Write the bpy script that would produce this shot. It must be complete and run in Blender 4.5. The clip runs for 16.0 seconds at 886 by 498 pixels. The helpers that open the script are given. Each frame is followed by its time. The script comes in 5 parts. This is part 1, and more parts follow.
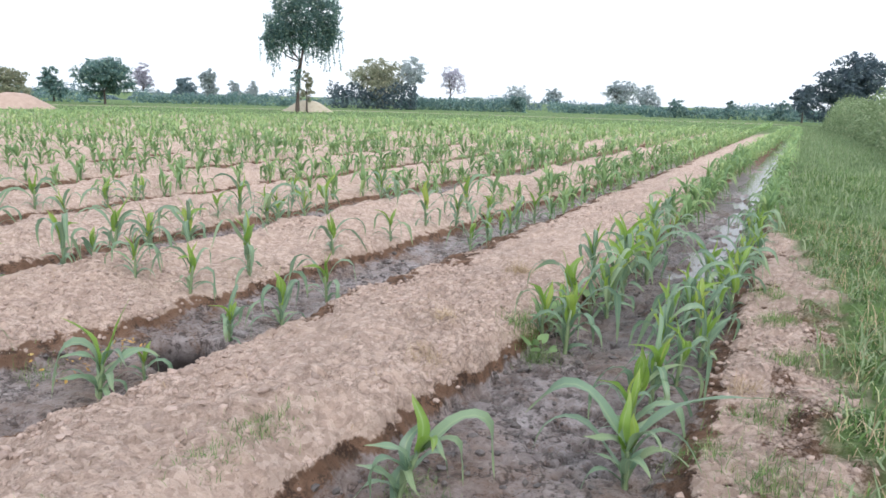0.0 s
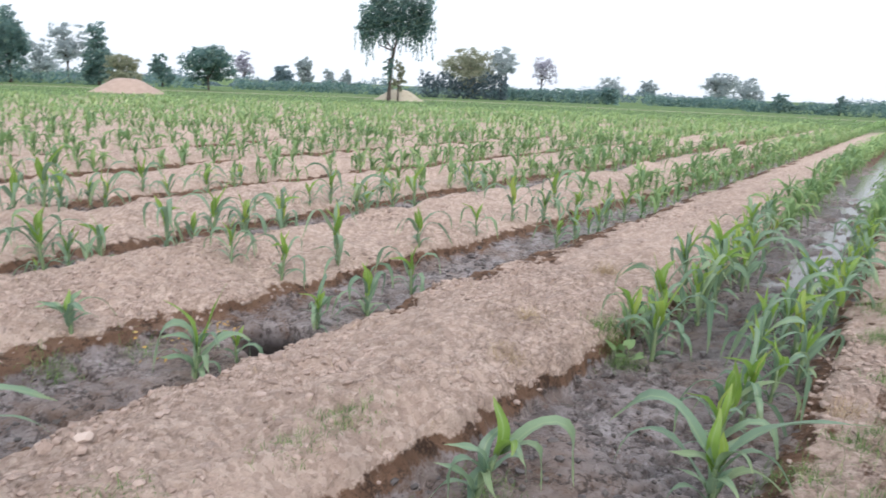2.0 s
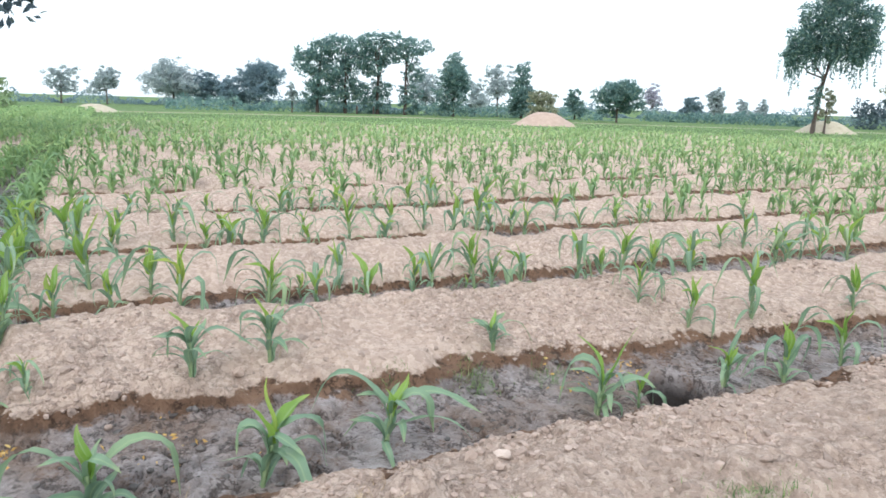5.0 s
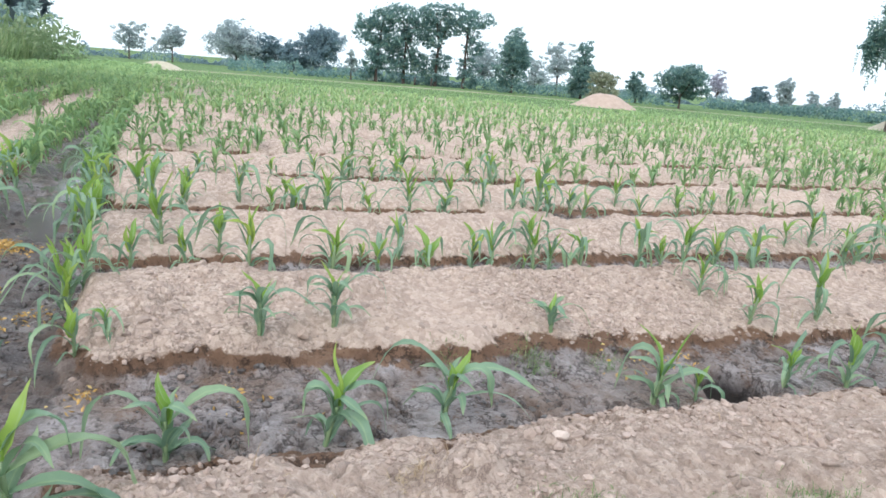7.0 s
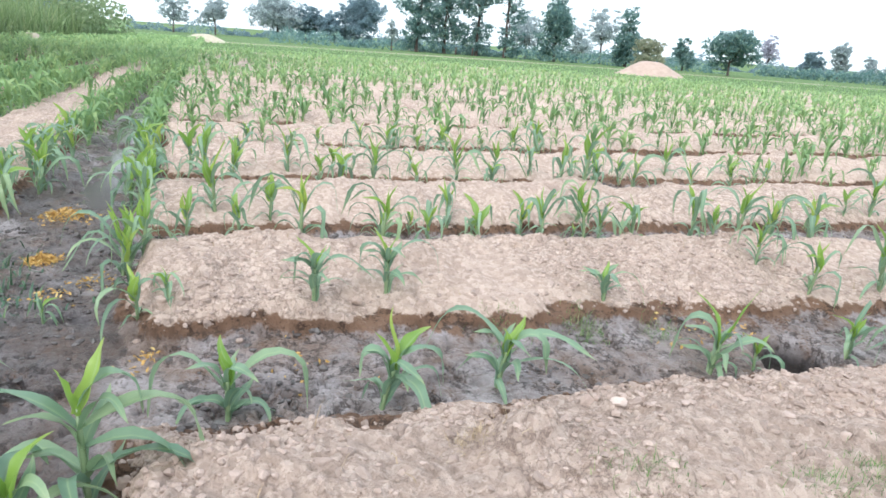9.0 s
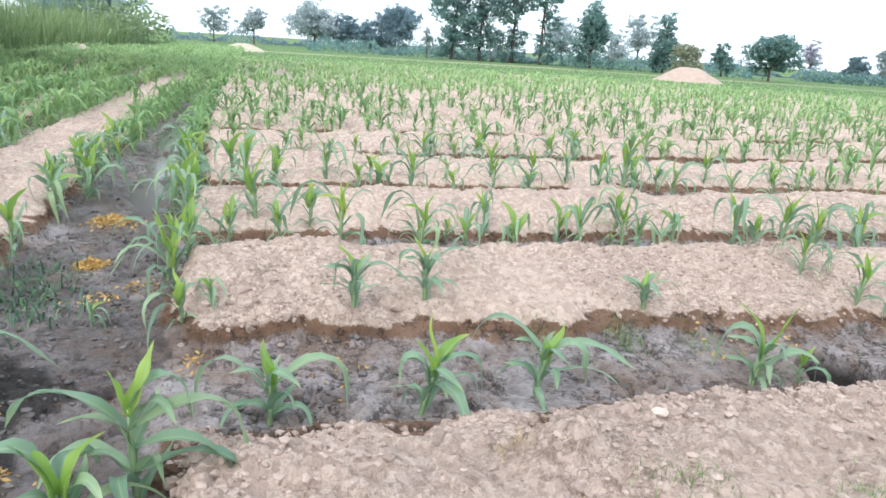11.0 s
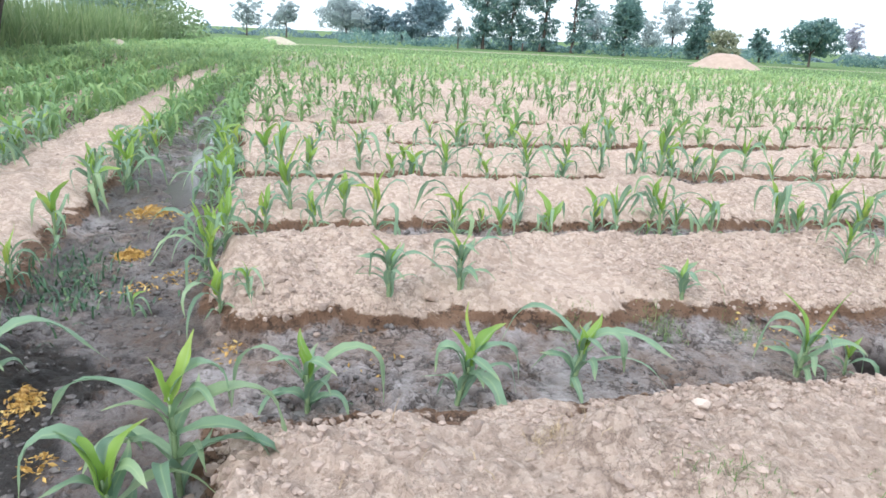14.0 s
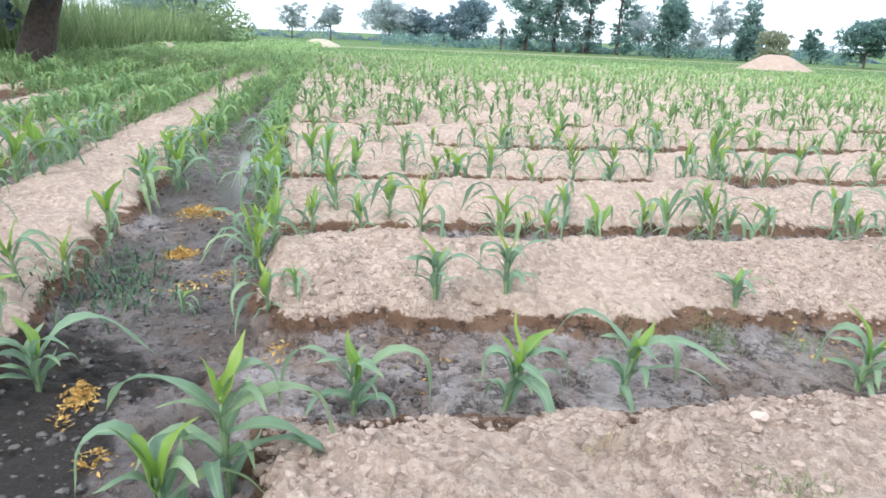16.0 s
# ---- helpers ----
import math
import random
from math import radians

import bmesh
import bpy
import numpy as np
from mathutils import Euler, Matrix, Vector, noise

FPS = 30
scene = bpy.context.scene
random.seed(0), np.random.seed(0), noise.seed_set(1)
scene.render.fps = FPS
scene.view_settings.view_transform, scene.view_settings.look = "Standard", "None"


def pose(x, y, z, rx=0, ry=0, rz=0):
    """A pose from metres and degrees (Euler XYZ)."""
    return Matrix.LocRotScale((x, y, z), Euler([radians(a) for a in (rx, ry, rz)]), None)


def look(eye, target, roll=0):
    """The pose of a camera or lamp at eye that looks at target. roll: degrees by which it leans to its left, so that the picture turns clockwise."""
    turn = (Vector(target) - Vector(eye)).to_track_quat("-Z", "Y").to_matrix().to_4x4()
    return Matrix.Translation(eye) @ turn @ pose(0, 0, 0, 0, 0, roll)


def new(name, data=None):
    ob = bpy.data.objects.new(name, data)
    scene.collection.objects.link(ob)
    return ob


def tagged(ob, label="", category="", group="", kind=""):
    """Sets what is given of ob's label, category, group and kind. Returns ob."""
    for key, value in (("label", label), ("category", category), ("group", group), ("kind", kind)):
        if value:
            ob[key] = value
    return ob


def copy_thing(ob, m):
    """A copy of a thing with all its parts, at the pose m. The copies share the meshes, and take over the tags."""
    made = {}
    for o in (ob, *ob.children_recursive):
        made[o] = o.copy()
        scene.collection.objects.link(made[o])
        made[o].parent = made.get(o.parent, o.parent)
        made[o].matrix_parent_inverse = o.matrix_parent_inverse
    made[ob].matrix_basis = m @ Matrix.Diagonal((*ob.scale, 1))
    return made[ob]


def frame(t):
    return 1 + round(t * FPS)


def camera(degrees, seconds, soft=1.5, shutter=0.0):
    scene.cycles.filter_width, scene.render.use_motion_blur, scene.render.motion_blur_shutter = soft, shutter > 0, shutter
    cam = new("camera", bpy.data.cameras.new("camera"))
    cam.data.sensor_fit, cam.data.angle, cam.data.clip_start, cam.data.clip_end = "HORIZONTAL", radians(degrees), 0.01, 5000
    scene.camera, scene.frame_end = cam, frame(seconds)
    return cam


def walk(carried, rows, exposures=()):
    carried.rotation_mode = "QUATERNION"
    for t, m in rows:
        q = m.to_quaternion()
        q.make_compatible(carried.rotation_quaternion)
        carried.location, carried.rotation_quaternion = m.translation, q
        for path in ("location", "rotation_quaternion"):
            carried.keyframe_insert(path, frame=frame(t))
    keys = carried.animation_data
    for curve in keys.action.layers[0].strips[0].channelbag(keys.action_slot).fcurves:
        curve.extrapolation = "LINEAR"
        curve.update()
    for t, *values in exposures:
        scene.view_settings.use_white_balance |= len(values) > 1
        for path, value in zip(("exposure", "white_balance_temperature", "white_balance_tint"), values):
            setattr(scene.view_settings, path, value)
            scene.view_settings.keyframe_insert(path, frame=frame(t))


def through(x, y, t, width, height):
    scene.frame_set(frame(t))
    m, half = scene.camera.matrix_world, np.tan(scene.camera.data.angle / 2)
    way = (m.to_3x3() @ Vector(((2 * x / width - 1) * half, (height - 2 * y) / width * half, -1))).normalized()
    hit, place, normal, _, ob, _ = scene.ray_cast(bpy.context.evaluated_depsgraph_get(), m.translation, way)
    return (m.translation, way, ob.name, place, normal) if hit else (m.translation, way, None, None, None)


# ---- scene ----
cam = camera(64.9, 16.0, soft=1.6, shutter=0.2)
PATH = [
    (0, (0.128, 0.292, 1.246), (-0.895, 1.959, 0.829), 1.6),
    (0.5, (0.124, 0.295, 1.255), (-0.929, 1.947, 0.854), 1.4),
    (1, (0.125, 0.298, 1.27), (-0.955, 1.936, 0.884), 1.4),
    (1.5, (0.118, 0.295, 1.269), (-1.011, 1.897, 0.869), 1.3),
    (2, (0.109, 0.298, 1.277), (-1.105, 1.821, 0.825), 2.4),
    (2.4, (0.133, 0.309, 1.303), (-1.394, 1.515, 0.84), 2.5),
    (2.5, (0.067, 0.315, 1.3), (-1.485, 1.485, 0.83), 2.9),
    (3, (0.068, 0.325, 1.298), (-1.573, 1.389, 0.877), 0.8),
    (3.5, (0.068, 0.327, 1.314), (-1.636, 1.296, 0.92), 0.0),
    (4, (0.041, 0.304, 1.326), (-1.744, 1.12, 0.941), -0.2),
    (4.5, (0.021, 0.274, 1.318), (-1.793, 1.009, 0.907), 0.7),
    (5, (0.012, 0.226, 1.325), (-1.835, 0.876, 0.92), 1.6),
    (5.2, (0.005, 0.209, 1.322), (-1.848, 0.835, 0.908), 1.8),
    (7.3, (0.022, 0.122, 1.338), (-1.845, 0.636, 0.835), 5.2),
    (7.5, (0.028, 0.115, 1.332), (-1.834, 0.625, 0.812), 5.5),
    (8, (0.024, 0.098, 1.331), (-1.844, 0.579, 0.804), 5.4),
    (8.5, (0.005, 0.085, 1.318), (-1.869, 0.528, 0.779), 4.2),
    (9, (-0.002, 0.079, 1.308), (-1.876, 0.49, 0.74), 4.0),
    (9.5, (-0.006, 0.075, 1.309), (-1.888, 0.455, 0.752), 3.7),
    (10, (-0.001, 0.079, 1.308), (-1.887, 0.445, 0.754), 3.2),
    (10.2, (0.008, 0.064, 1.313), (-1.882, 0.415, 0.76), 3.3),
    (12.5, (-0.009, 0.049, 1.308), (-1.908, 0.325, 0.744), 3.3),
    (13, (-0.015, 0.044, 1.304), (-1.916, 0.292, 0.736), 3.2),
    (13.5, (-0.012, 0.043, 1.302), (-1.912, 0.288, 0.727), 3.0),
    (14, (-0.01, 0.043, 1.3), (-1.909, 0.269, 0.716), 2.6),
    (14.5, (-0.013, 0.034, 1.299), (-1.911, 0.248, 0.705), 2.5),
    (15, (-0.012, 0.039, 1.295), (-1.913, 0.233, 0.705), 2.1),
    (15.5, (-0.018, 0.034, 1.293), (-1.916, 0.22, 0.69), 2.5),
    (16, (-0.038, 0.012, 1.296), (-1.948, 0.125, 0.712), 2.4),
]
walk(cam, [(t, look(eye, target, roll)) for t, eye, target, roll in PATH],
     [(t, s, k, tint) for t, s, k, tint in ((0, 0.05, 6200, 8), (1.5, -0.1, 6200, 9), (2.2, -0.03, 6200, 8), (3.5, 0.17, 6050, 4), (5, 0.19, 6050, 2), (7.5, 0.2, 5950, 2), (8, 0.22, 5950, 2), (8.5, 0.35, 5950, 2), (9, 0.45, 5950, 2), (16, 0.43, 5950, 2))])

# ---- world and light: bright overcast sky ----
world = bpy.data.worlds.new("overcast_sky")
scene.world = world
world.use_nodes = True
wn, wl = world.node_tree.nodes, world.node_tree.links
sky = wn.new("ShaderNodeTexSky")
sky.sky_type = 'NISHITA'
sky.sun_disc = False
sky.sun_elevation, sky.sun_rotation = radians(43), radians(127)
sky.air_density, sky.dust_density, sky.ozone_density = 1.0, 6.0, 1.0
veil = wn.new("ShaderNodeMix")
veil.data_type = 'RGBA'
veil.inputs[0].default_value = 0.8
veil.inputs[7].default_value = (10.6, 10.9, 11.6, 1)
wl.new(sky.outputs[0], veil.inputs[6])
# an overcast sky is about twice as bright overhead as at the horizon
up_axis = wn.new("ShaderNodeSeparateXYZ")
wl.new(wn.new("ShaderNodeTexCoord").outputs["Generated"], up_axis.inputs[0])
overhead = wn.new("ShaderNodeMapRange")
overhead.inputs[1].default_value, overhead.inputs[2].default_value = 0.0, 1.0
overhead.inputs[3].default_value, overhead.inputs[4].default_value = 1.1, 1.65
wl.new(up_axis.outputs[2], overhead.inputs[0])
cloud = wn.new("ShaderNodeVectorMath")
cloud.operation = 'SCALE'
wl.new(veil.outputs[2], cloud.inputs[0])
wl.new(overhead.outputs[0], cloud.inputs["Scale"])
background = wn["Background"]
background.inputs[1].default_value = 0.115
wl.new(cloud.outputs[0], background.inputs[0])
sun_data = bpy.data.lights.new("sun", 'SUN')
sun_data.energy, sun_data.angle, sun_data.color = 1.5, radians(12), (1.0, 0.95, 0.88)
sun = new("sun", sun_data)
sun.matrix_world = look((0, 0, 30), (-6, 4.5, 23))


# ---- materials ----
def material(name):
    m = bpy.data.materials.new(name)
    m.use_nodes = True
    n, l = m.node_tree.nodes, m.node_tree.links
    return m, n, l, n["Principled BSDF"]


def noise_node(n, l, scale, detail=5.0, rough=0.6, coords=None):
    t = n.new("ShaderNodeTexNoise")
    t.inputs["Scale"].default_value, t.inputs["Detail"].default_value, t.inputs["Roughness"].default_value = scale, detail, rough
    if coords is not None:
        l.new(coords, t.inputs["Vector"])
    return t


def ramp_node(n, l, source, stops):
    r = n.new("ShaderNodeValToRGB")
    e = r.color_ramp.elements
    while len(e) < len(stops):
        e.new(0.5)
    for el, (p, c) in zip(e, stops):
        el.position, el.color = p, (*c, 1)
    l.new(source, r.inputs[0])
    return r


def mix_node(n, l, fac, a, b, blend='MIX'):
    x = n.new("ShaderNodeMix")
    x.data_type, x.blend_type = 'RGBA', blend
    for sock, v in ((x.inputs[0], fac), (x.inputs[6], a), (x.inputs[7], b)):
        if isinstance(v, (int, float)):
            sock.default_value = v
        elif isinstance(v, tuple):
            sock.default_value = (*v, 1)
        else:
            l.new(v, sock)
    return x.outputs[2]


def math_node(n, l, op, a, b):
    x = n.new("ShaderNodeMath")
    x.operation = op
    for sock, v in zip(x.inputs, (a, b)):
        if isinstance(v, (int, float)):
            sock.default_value = v
        else:
            l.new(v, sock)
    return x.outputs[0]


def bump_node(n, l, height, strength, distance, bsdf, before=None):
    b = n.new("ShaderNodeBump")
    b.inputs["Strength"].default_value, b.inputs["Distance"].default_value = strength, distance
    l.new(height, b.inputs["Height"])
    if before is not None:
        l.new(before, b.inputs["Normal"])
    l.new(b.outputs[0], bsdf.inputs["Normal"])
    return b.outputs[0]


DRY_A, DRY_B, DRY_C = (0.53, 0.405, 0.33), (0.42, 0.31, 0.245), (0.62, 0.49, 0.41)


def ground_material():
    m, n, l, b = material("field_soil")
    co = n.new("ShaderNodeTexCoord").outputs["Object"]
    wet = n.new("ShaderNodeAttribute")
    wet.attribute_name = "wet"
    green = n.new("ShaderNodeAttribute")
    green.attribute_name = "green"
    big = noise_node(n, l, 0.9, 4, 0.55, co)
    mid = noise_node(n, l, 9, 6, 0.65, co)
    fine = noise_node(n, l, 70, 5, 0.7, co)
    dry = ramp_node(n, l, mid.outputs[0], ((0.3, DRY_B), (0.52, DRY_A), (0.75, DRY_C)))
    dry2 = mix_node(n, l, 0.35, dry.outputs[0], ramp_node(n, l, big.outputs[0], ((0.35, (0.34, 0.245, 0.195)), (0.65, (0.56, 0.44, 0.375)))).outputs[0])
    dry3 = mix_node(n, l, 0.42, dry2, ramp_node(n, l, fine.outputs[0], ((0.3, (0.18, 0.125, 0.1)), (0.5, (0.46, 0.35, 0.29)), (0.75, (0.68, 0.56, 0.49)))).outputs[0])
    patch = noise_node(n, l, 2.3, 5, 0.65, co)
    blotch = ramp_node(n, l, patch.outputs[0], ((0.34, (0.20, 0.165, 0.155)), (0.5, (0.34, 0.30, 0.29)), (0.64, (0.46, 0.425, 0.42))))
    tone = n.new("ShaderNodeAttribute")
    tone.attribute_name = "tone"
    # Low tone darkens the crevices, putting their shade into the soil colour.
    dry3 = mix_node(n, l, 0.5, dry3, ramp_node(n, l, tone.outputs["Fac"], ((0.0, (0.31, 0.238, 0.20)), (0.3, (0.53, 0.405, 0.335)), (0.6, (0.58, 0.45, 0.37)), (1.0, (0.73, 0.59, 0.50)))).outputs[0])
    mud = mix_node(n, l, 0.45, blotch.outputs[0], ramp_node(n, l, mid.outputs[0], ((0.35, (0.07, 0.055, 0.05)), (0.47, (0.25, 0.215, 0.205)), (0.68, (0.40, 0.365, 0.355)))).outputs[0])
    damp = mix_node(n, l, mid.outputs[0], (0.15, 0.09, 0.058), (0.36, 0.235, 0.16))
    grit = n.new("ShaderNodeTexVoronoi")
    grit.inputs["Scale"].default_value = 38
    l.new(co, grit.inputs["Vector"])
    cell_tone = n.new("ShaderNodeSeparateColor")
    l.new(grit.outputs["Color"], cell_tone.inputs[0])
    gritty = ramp_node(n, l, cell_tone.outputs[0], ((0.0, (0.24, 0.17, 0.135)), (0.5, (0.46, 0.35, 0.29)), (1.0, (0.74, 0.61, 0.53))))
    dry3 = mix_node(n, l, 0.32, dry3, gritty.outputs[0])
    pore = n.new("ShaderNodeTexVoronoi")
    pore.feature = 'DISTANCE_TO_EDGE'
    pore.inputs["Scale"].default_value = 17
    l.new(mix_node(n, l, 0.16, co, mid.outputs["Color"]), pore.inputs["Vector"])
    # Shade lines along the cracks, mixed into the dry colour.
    crack_shade = ramp_node(n, l, pore.outputs[0], ((0.0, (0.85, 0.85, 0.85)), (0.05, (0.25, 0.25, 0.25)), (0.14, (0, 0, 0))))
    dry3 = mix_node(n, l, math_node(n, l, 'MULTIPLY', crack_shade.outputs[0], ramp_node(n, l, big.outputs[0], ((0.4, (0.0, 0.0, 0.0)), (0.6, (0.85, 0.85, 0.85)))).outputs[0]), dry3, (0.15, 0.105, 0.085))
    fleck = noise_node(n, l, 62, 5, 0.7, co)
    # Dark specks coloured in as small shadows between crumbs.
    shade_fleck = ramp_node(n, l, fleck.outputs[0], ((0.36, (0.8, 0.8, 0.8)), (0.42, (0, 0, 0))))
    where_ = ramp_node(n, l, noise_node(n, l, 5, 4, 0.6, co).outputs[0], ((0.4, (0, 0, 0)), (0.56, (0.9, 0.9, 0.9))))
    dry3 = mix_node(n, l, math_node(n, l, 'MULTIPLY', shade_fleck.outputs[0], where_.outputs[0]), dry3, (0.22, 0.15, 0.11))
    dry3 = mix_node(n, l, 1.0, dry3, (1.0, 0.985, 0.995), 'MULTIPLY')
    # The mud colour carries crevice shade too.
    crevice_shade = ramp_node(n, l, tone.outputs["Fac"], ((0.0, (0.06, 0.048, 0.042)), (0.25, (0.22, 0.188, 0.175)), (1.0, (0.46, 0.415, 0.40))))
    mud = mix_node(n, l, 0.5, mud, crevice_shade.outputs[0])
    brown = noise_node(n, l, 1.7, 5, 0.65, co)
    mud = mix_node(n, l, ramp_node(n, l, brown.outputs[0], ((0.46, (0, 0, 0)), (0.62, (0.7, 0.7, 0.7)))).outputs[0], mud, (0.19, 0.128, 0.09))
    pit = n.new("ShaderNodeTexVoronoi")
    pit.feature = 'DISTANCE_TO_EDGE'
    pit.inputs["Scale"].default_value = 21
    l.new(mix_node(n, l, 0.2, co, mid.outputs["Color"]), pit.inputs["Vector"])
    # Broken dark lines: shade of gaps, coloured into mud and damp soil.
    gap_shade = ramp_node(n, l, pit.outputs[0], ((0.0, (1, 1, 1)), (0.09, (0.8, 0.8, 0.8)), (0.15, (0, 0, 0))))
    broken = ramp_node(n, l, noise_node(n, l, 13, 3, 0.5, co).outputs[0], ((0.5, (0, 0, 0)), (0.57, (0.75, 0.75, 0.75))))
    shaded_gaps = math_node(n, l, 'MULTIPLY', gap_shade.outputs[0], broken.outputs[0])
    mud = mix_node(n, l, shaded_gaps, mud, (0.03, 0.021, 0.017))
    mud = mix_node(n, l, math_node(n, l, 'MULTIPLY', shade_fleck.outputs[0], 0.5), mud, (0.06, 0.043, 0.035))
    soak_and_shade = n.new("ShaderNodeAttribute")
    soak_and_shade.attribute_name = "soak_and_shade"
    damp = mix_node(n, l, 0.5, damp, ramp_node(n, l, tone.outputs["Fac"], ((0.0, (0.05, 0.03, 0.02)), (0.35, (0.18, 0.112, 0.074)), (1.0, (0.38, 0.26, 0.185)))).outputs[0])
    damp = mix_node(n, l, shade_fleck.outputs[0], damp, (0.06, 0.036, 0.025))
    damp = mix_node(n, l, shaded_gaps, damp, (0.03, 0.019, 0.014))
    damp = mix_node(n, l, 1.0, damp, (0.74, 0.68, 0.67), 'MULTIPLY')
    mud = mix_node(n, l, 1.0, mud, (0.98, 0.965, 1.01), 'MULTIPLY')
    mud = mix_node(n, l, math_node(n, l, 'MULTIPLY', soak_and_shade.outputs["Fac"], 0.95), mud, mix_node(n, l, mid.outputs[0], (0.006, 0.005, 0.005), (0.05, 0.043, 0.047)))
    w1 = n.new("ShaderNodeMapRange")
    w1.inputs[1].default_value, w1.inputs[2].default_value = 0.2, 0.32
    ragged = math_node(n, l, 'MULTIPLY', math_node(n, l, 'SUBTRACT', fleck.outputs[0], 0.5), 0.55)
    ragged = math_node(n, l, 'ADD', wet.outputs["Fac"], math_node(n, l, 'ADD', ragged, math_node(n, l, 'MULTIPLY', math_node(n, l, 'SUBTRACT', mid.outputs[0], 0.5), 0.5)))
    l.new(ragged, w1.inputs[0])
    w2 = n.new("ShaderNodeMapRange")
    w2.inputs[1].default_value, w2.inputs[2].default_value = 0.84, 0.98
    l.new(ragged, w2.inputs[0])
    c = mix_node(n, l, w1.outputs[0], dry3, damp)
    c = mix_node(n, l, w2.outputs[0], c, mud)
    # Near-black: painted shade inside the hole, and soaked mud in the ditch corner.
    sodden_and_shade = n.new("ShaderNodeMapRange")
    sodden_and_shade.inputs[1].default_value, sodden_and_shade.inputs[2].default_value, sodden_and_shade.inputs[4].default_value = 0.7, 1.05, 0.92
    l.new(soak_and_shade.outputs["Fac"], sodden_and_shade.inputs[0])
    c = mix_node(n, l, math_node(n, l, 'MULTIPLY', sodden_and_shade.outputs[0], w1.outputs[0]), c, mix_node(n, l, mid.outputs[0], (0.008, 0.006, 0.005), (0.04, 0.031, 0.028)))
    turf = ramp_node(n, l, noise_node(n, l, 3.0, 6, 0.7, co).outputs[0], ((0.3, (0.03, 0.055, 0.018)), (0.55, (0.11, 0.175, 0.06)), (0.8, (0.21, 0.26, 0.11))))
    c = mix_node(n, l, green.outputs["Fac"], c, turf.outputs[0])
    l.new(c, b.inputs["Base Color"])
    rough = n.new("ShaderNodeMapRange")
    rough.inputs[1].default_value, rough.inputs[2].default_value, rough.inputs[3].default_value, rough.inputs[4].default_value = 0.6, 1.0, 0.95, 0.27
    l.new(wet.outputs["Fac"], rough.inputs[0])
    sheen = math_node(n, l, 'ADD', rough.outputs[0], math_node(n, l, 'MULTIPLY', math_node(n, l, 'SUBTRACT', patch.outputs[0], 0.5), 0.7))
    sheen = math_node(n, l, 'ADD', sheen, math_node(n, l, 'MULTIPLY', soak_and_shade.outputs["Fac"], 0.22))
    l.new(sheen, b.inputs["Roughness"])
    b.inputs["Specular IOR Level"].default_value = 0.28
    first = bump_node(n, l, mid.outputs[0], 0.8, 0.03, b)
    bump_node(n, l, fine.outputs[0], 1.0, 0.022, b, first)
    return m


def clod_material():
    m, n, l, b = material("dry_clod")
    co = n.new("ShaderNodeTexCoord").outputs["Object"]
    rnd = n.new("ShaderNodeObjectInfo").outputs["Random"]
    isl = n.new("ShaderNodeNewGeometry").outputs["Random Per Island"]
    var = math_node(n, l, 'FRACT', math_node(n, l, 'ADD', rnd, isl), 0)
    base = ramp_node(n, l, var, ((0.0, (0.23, 0.172, 0.147)), (0.6, (0.33, 0.252, 0.218)), (1.0, (0.395, 0.305, 0.266))))
    fine = noise_node(n, l, 45, 5, 0.7, co)
    c = mix_node(n, l, 0.35, base.outputs[0], ramp_node(n, l, fine.outputs[0], ((0.3, (0.22, 0.15, 0.12)), (0.7, (0.5, 0.385, 0.33)))).outputs[0])
    l.new(c, b.inputs["Base Color"])
    b.inputs["Roughness"].default_value = 0.95
    bump_node(n, l, fine.outputs[0], 0.6, 0.01, b)
    return m


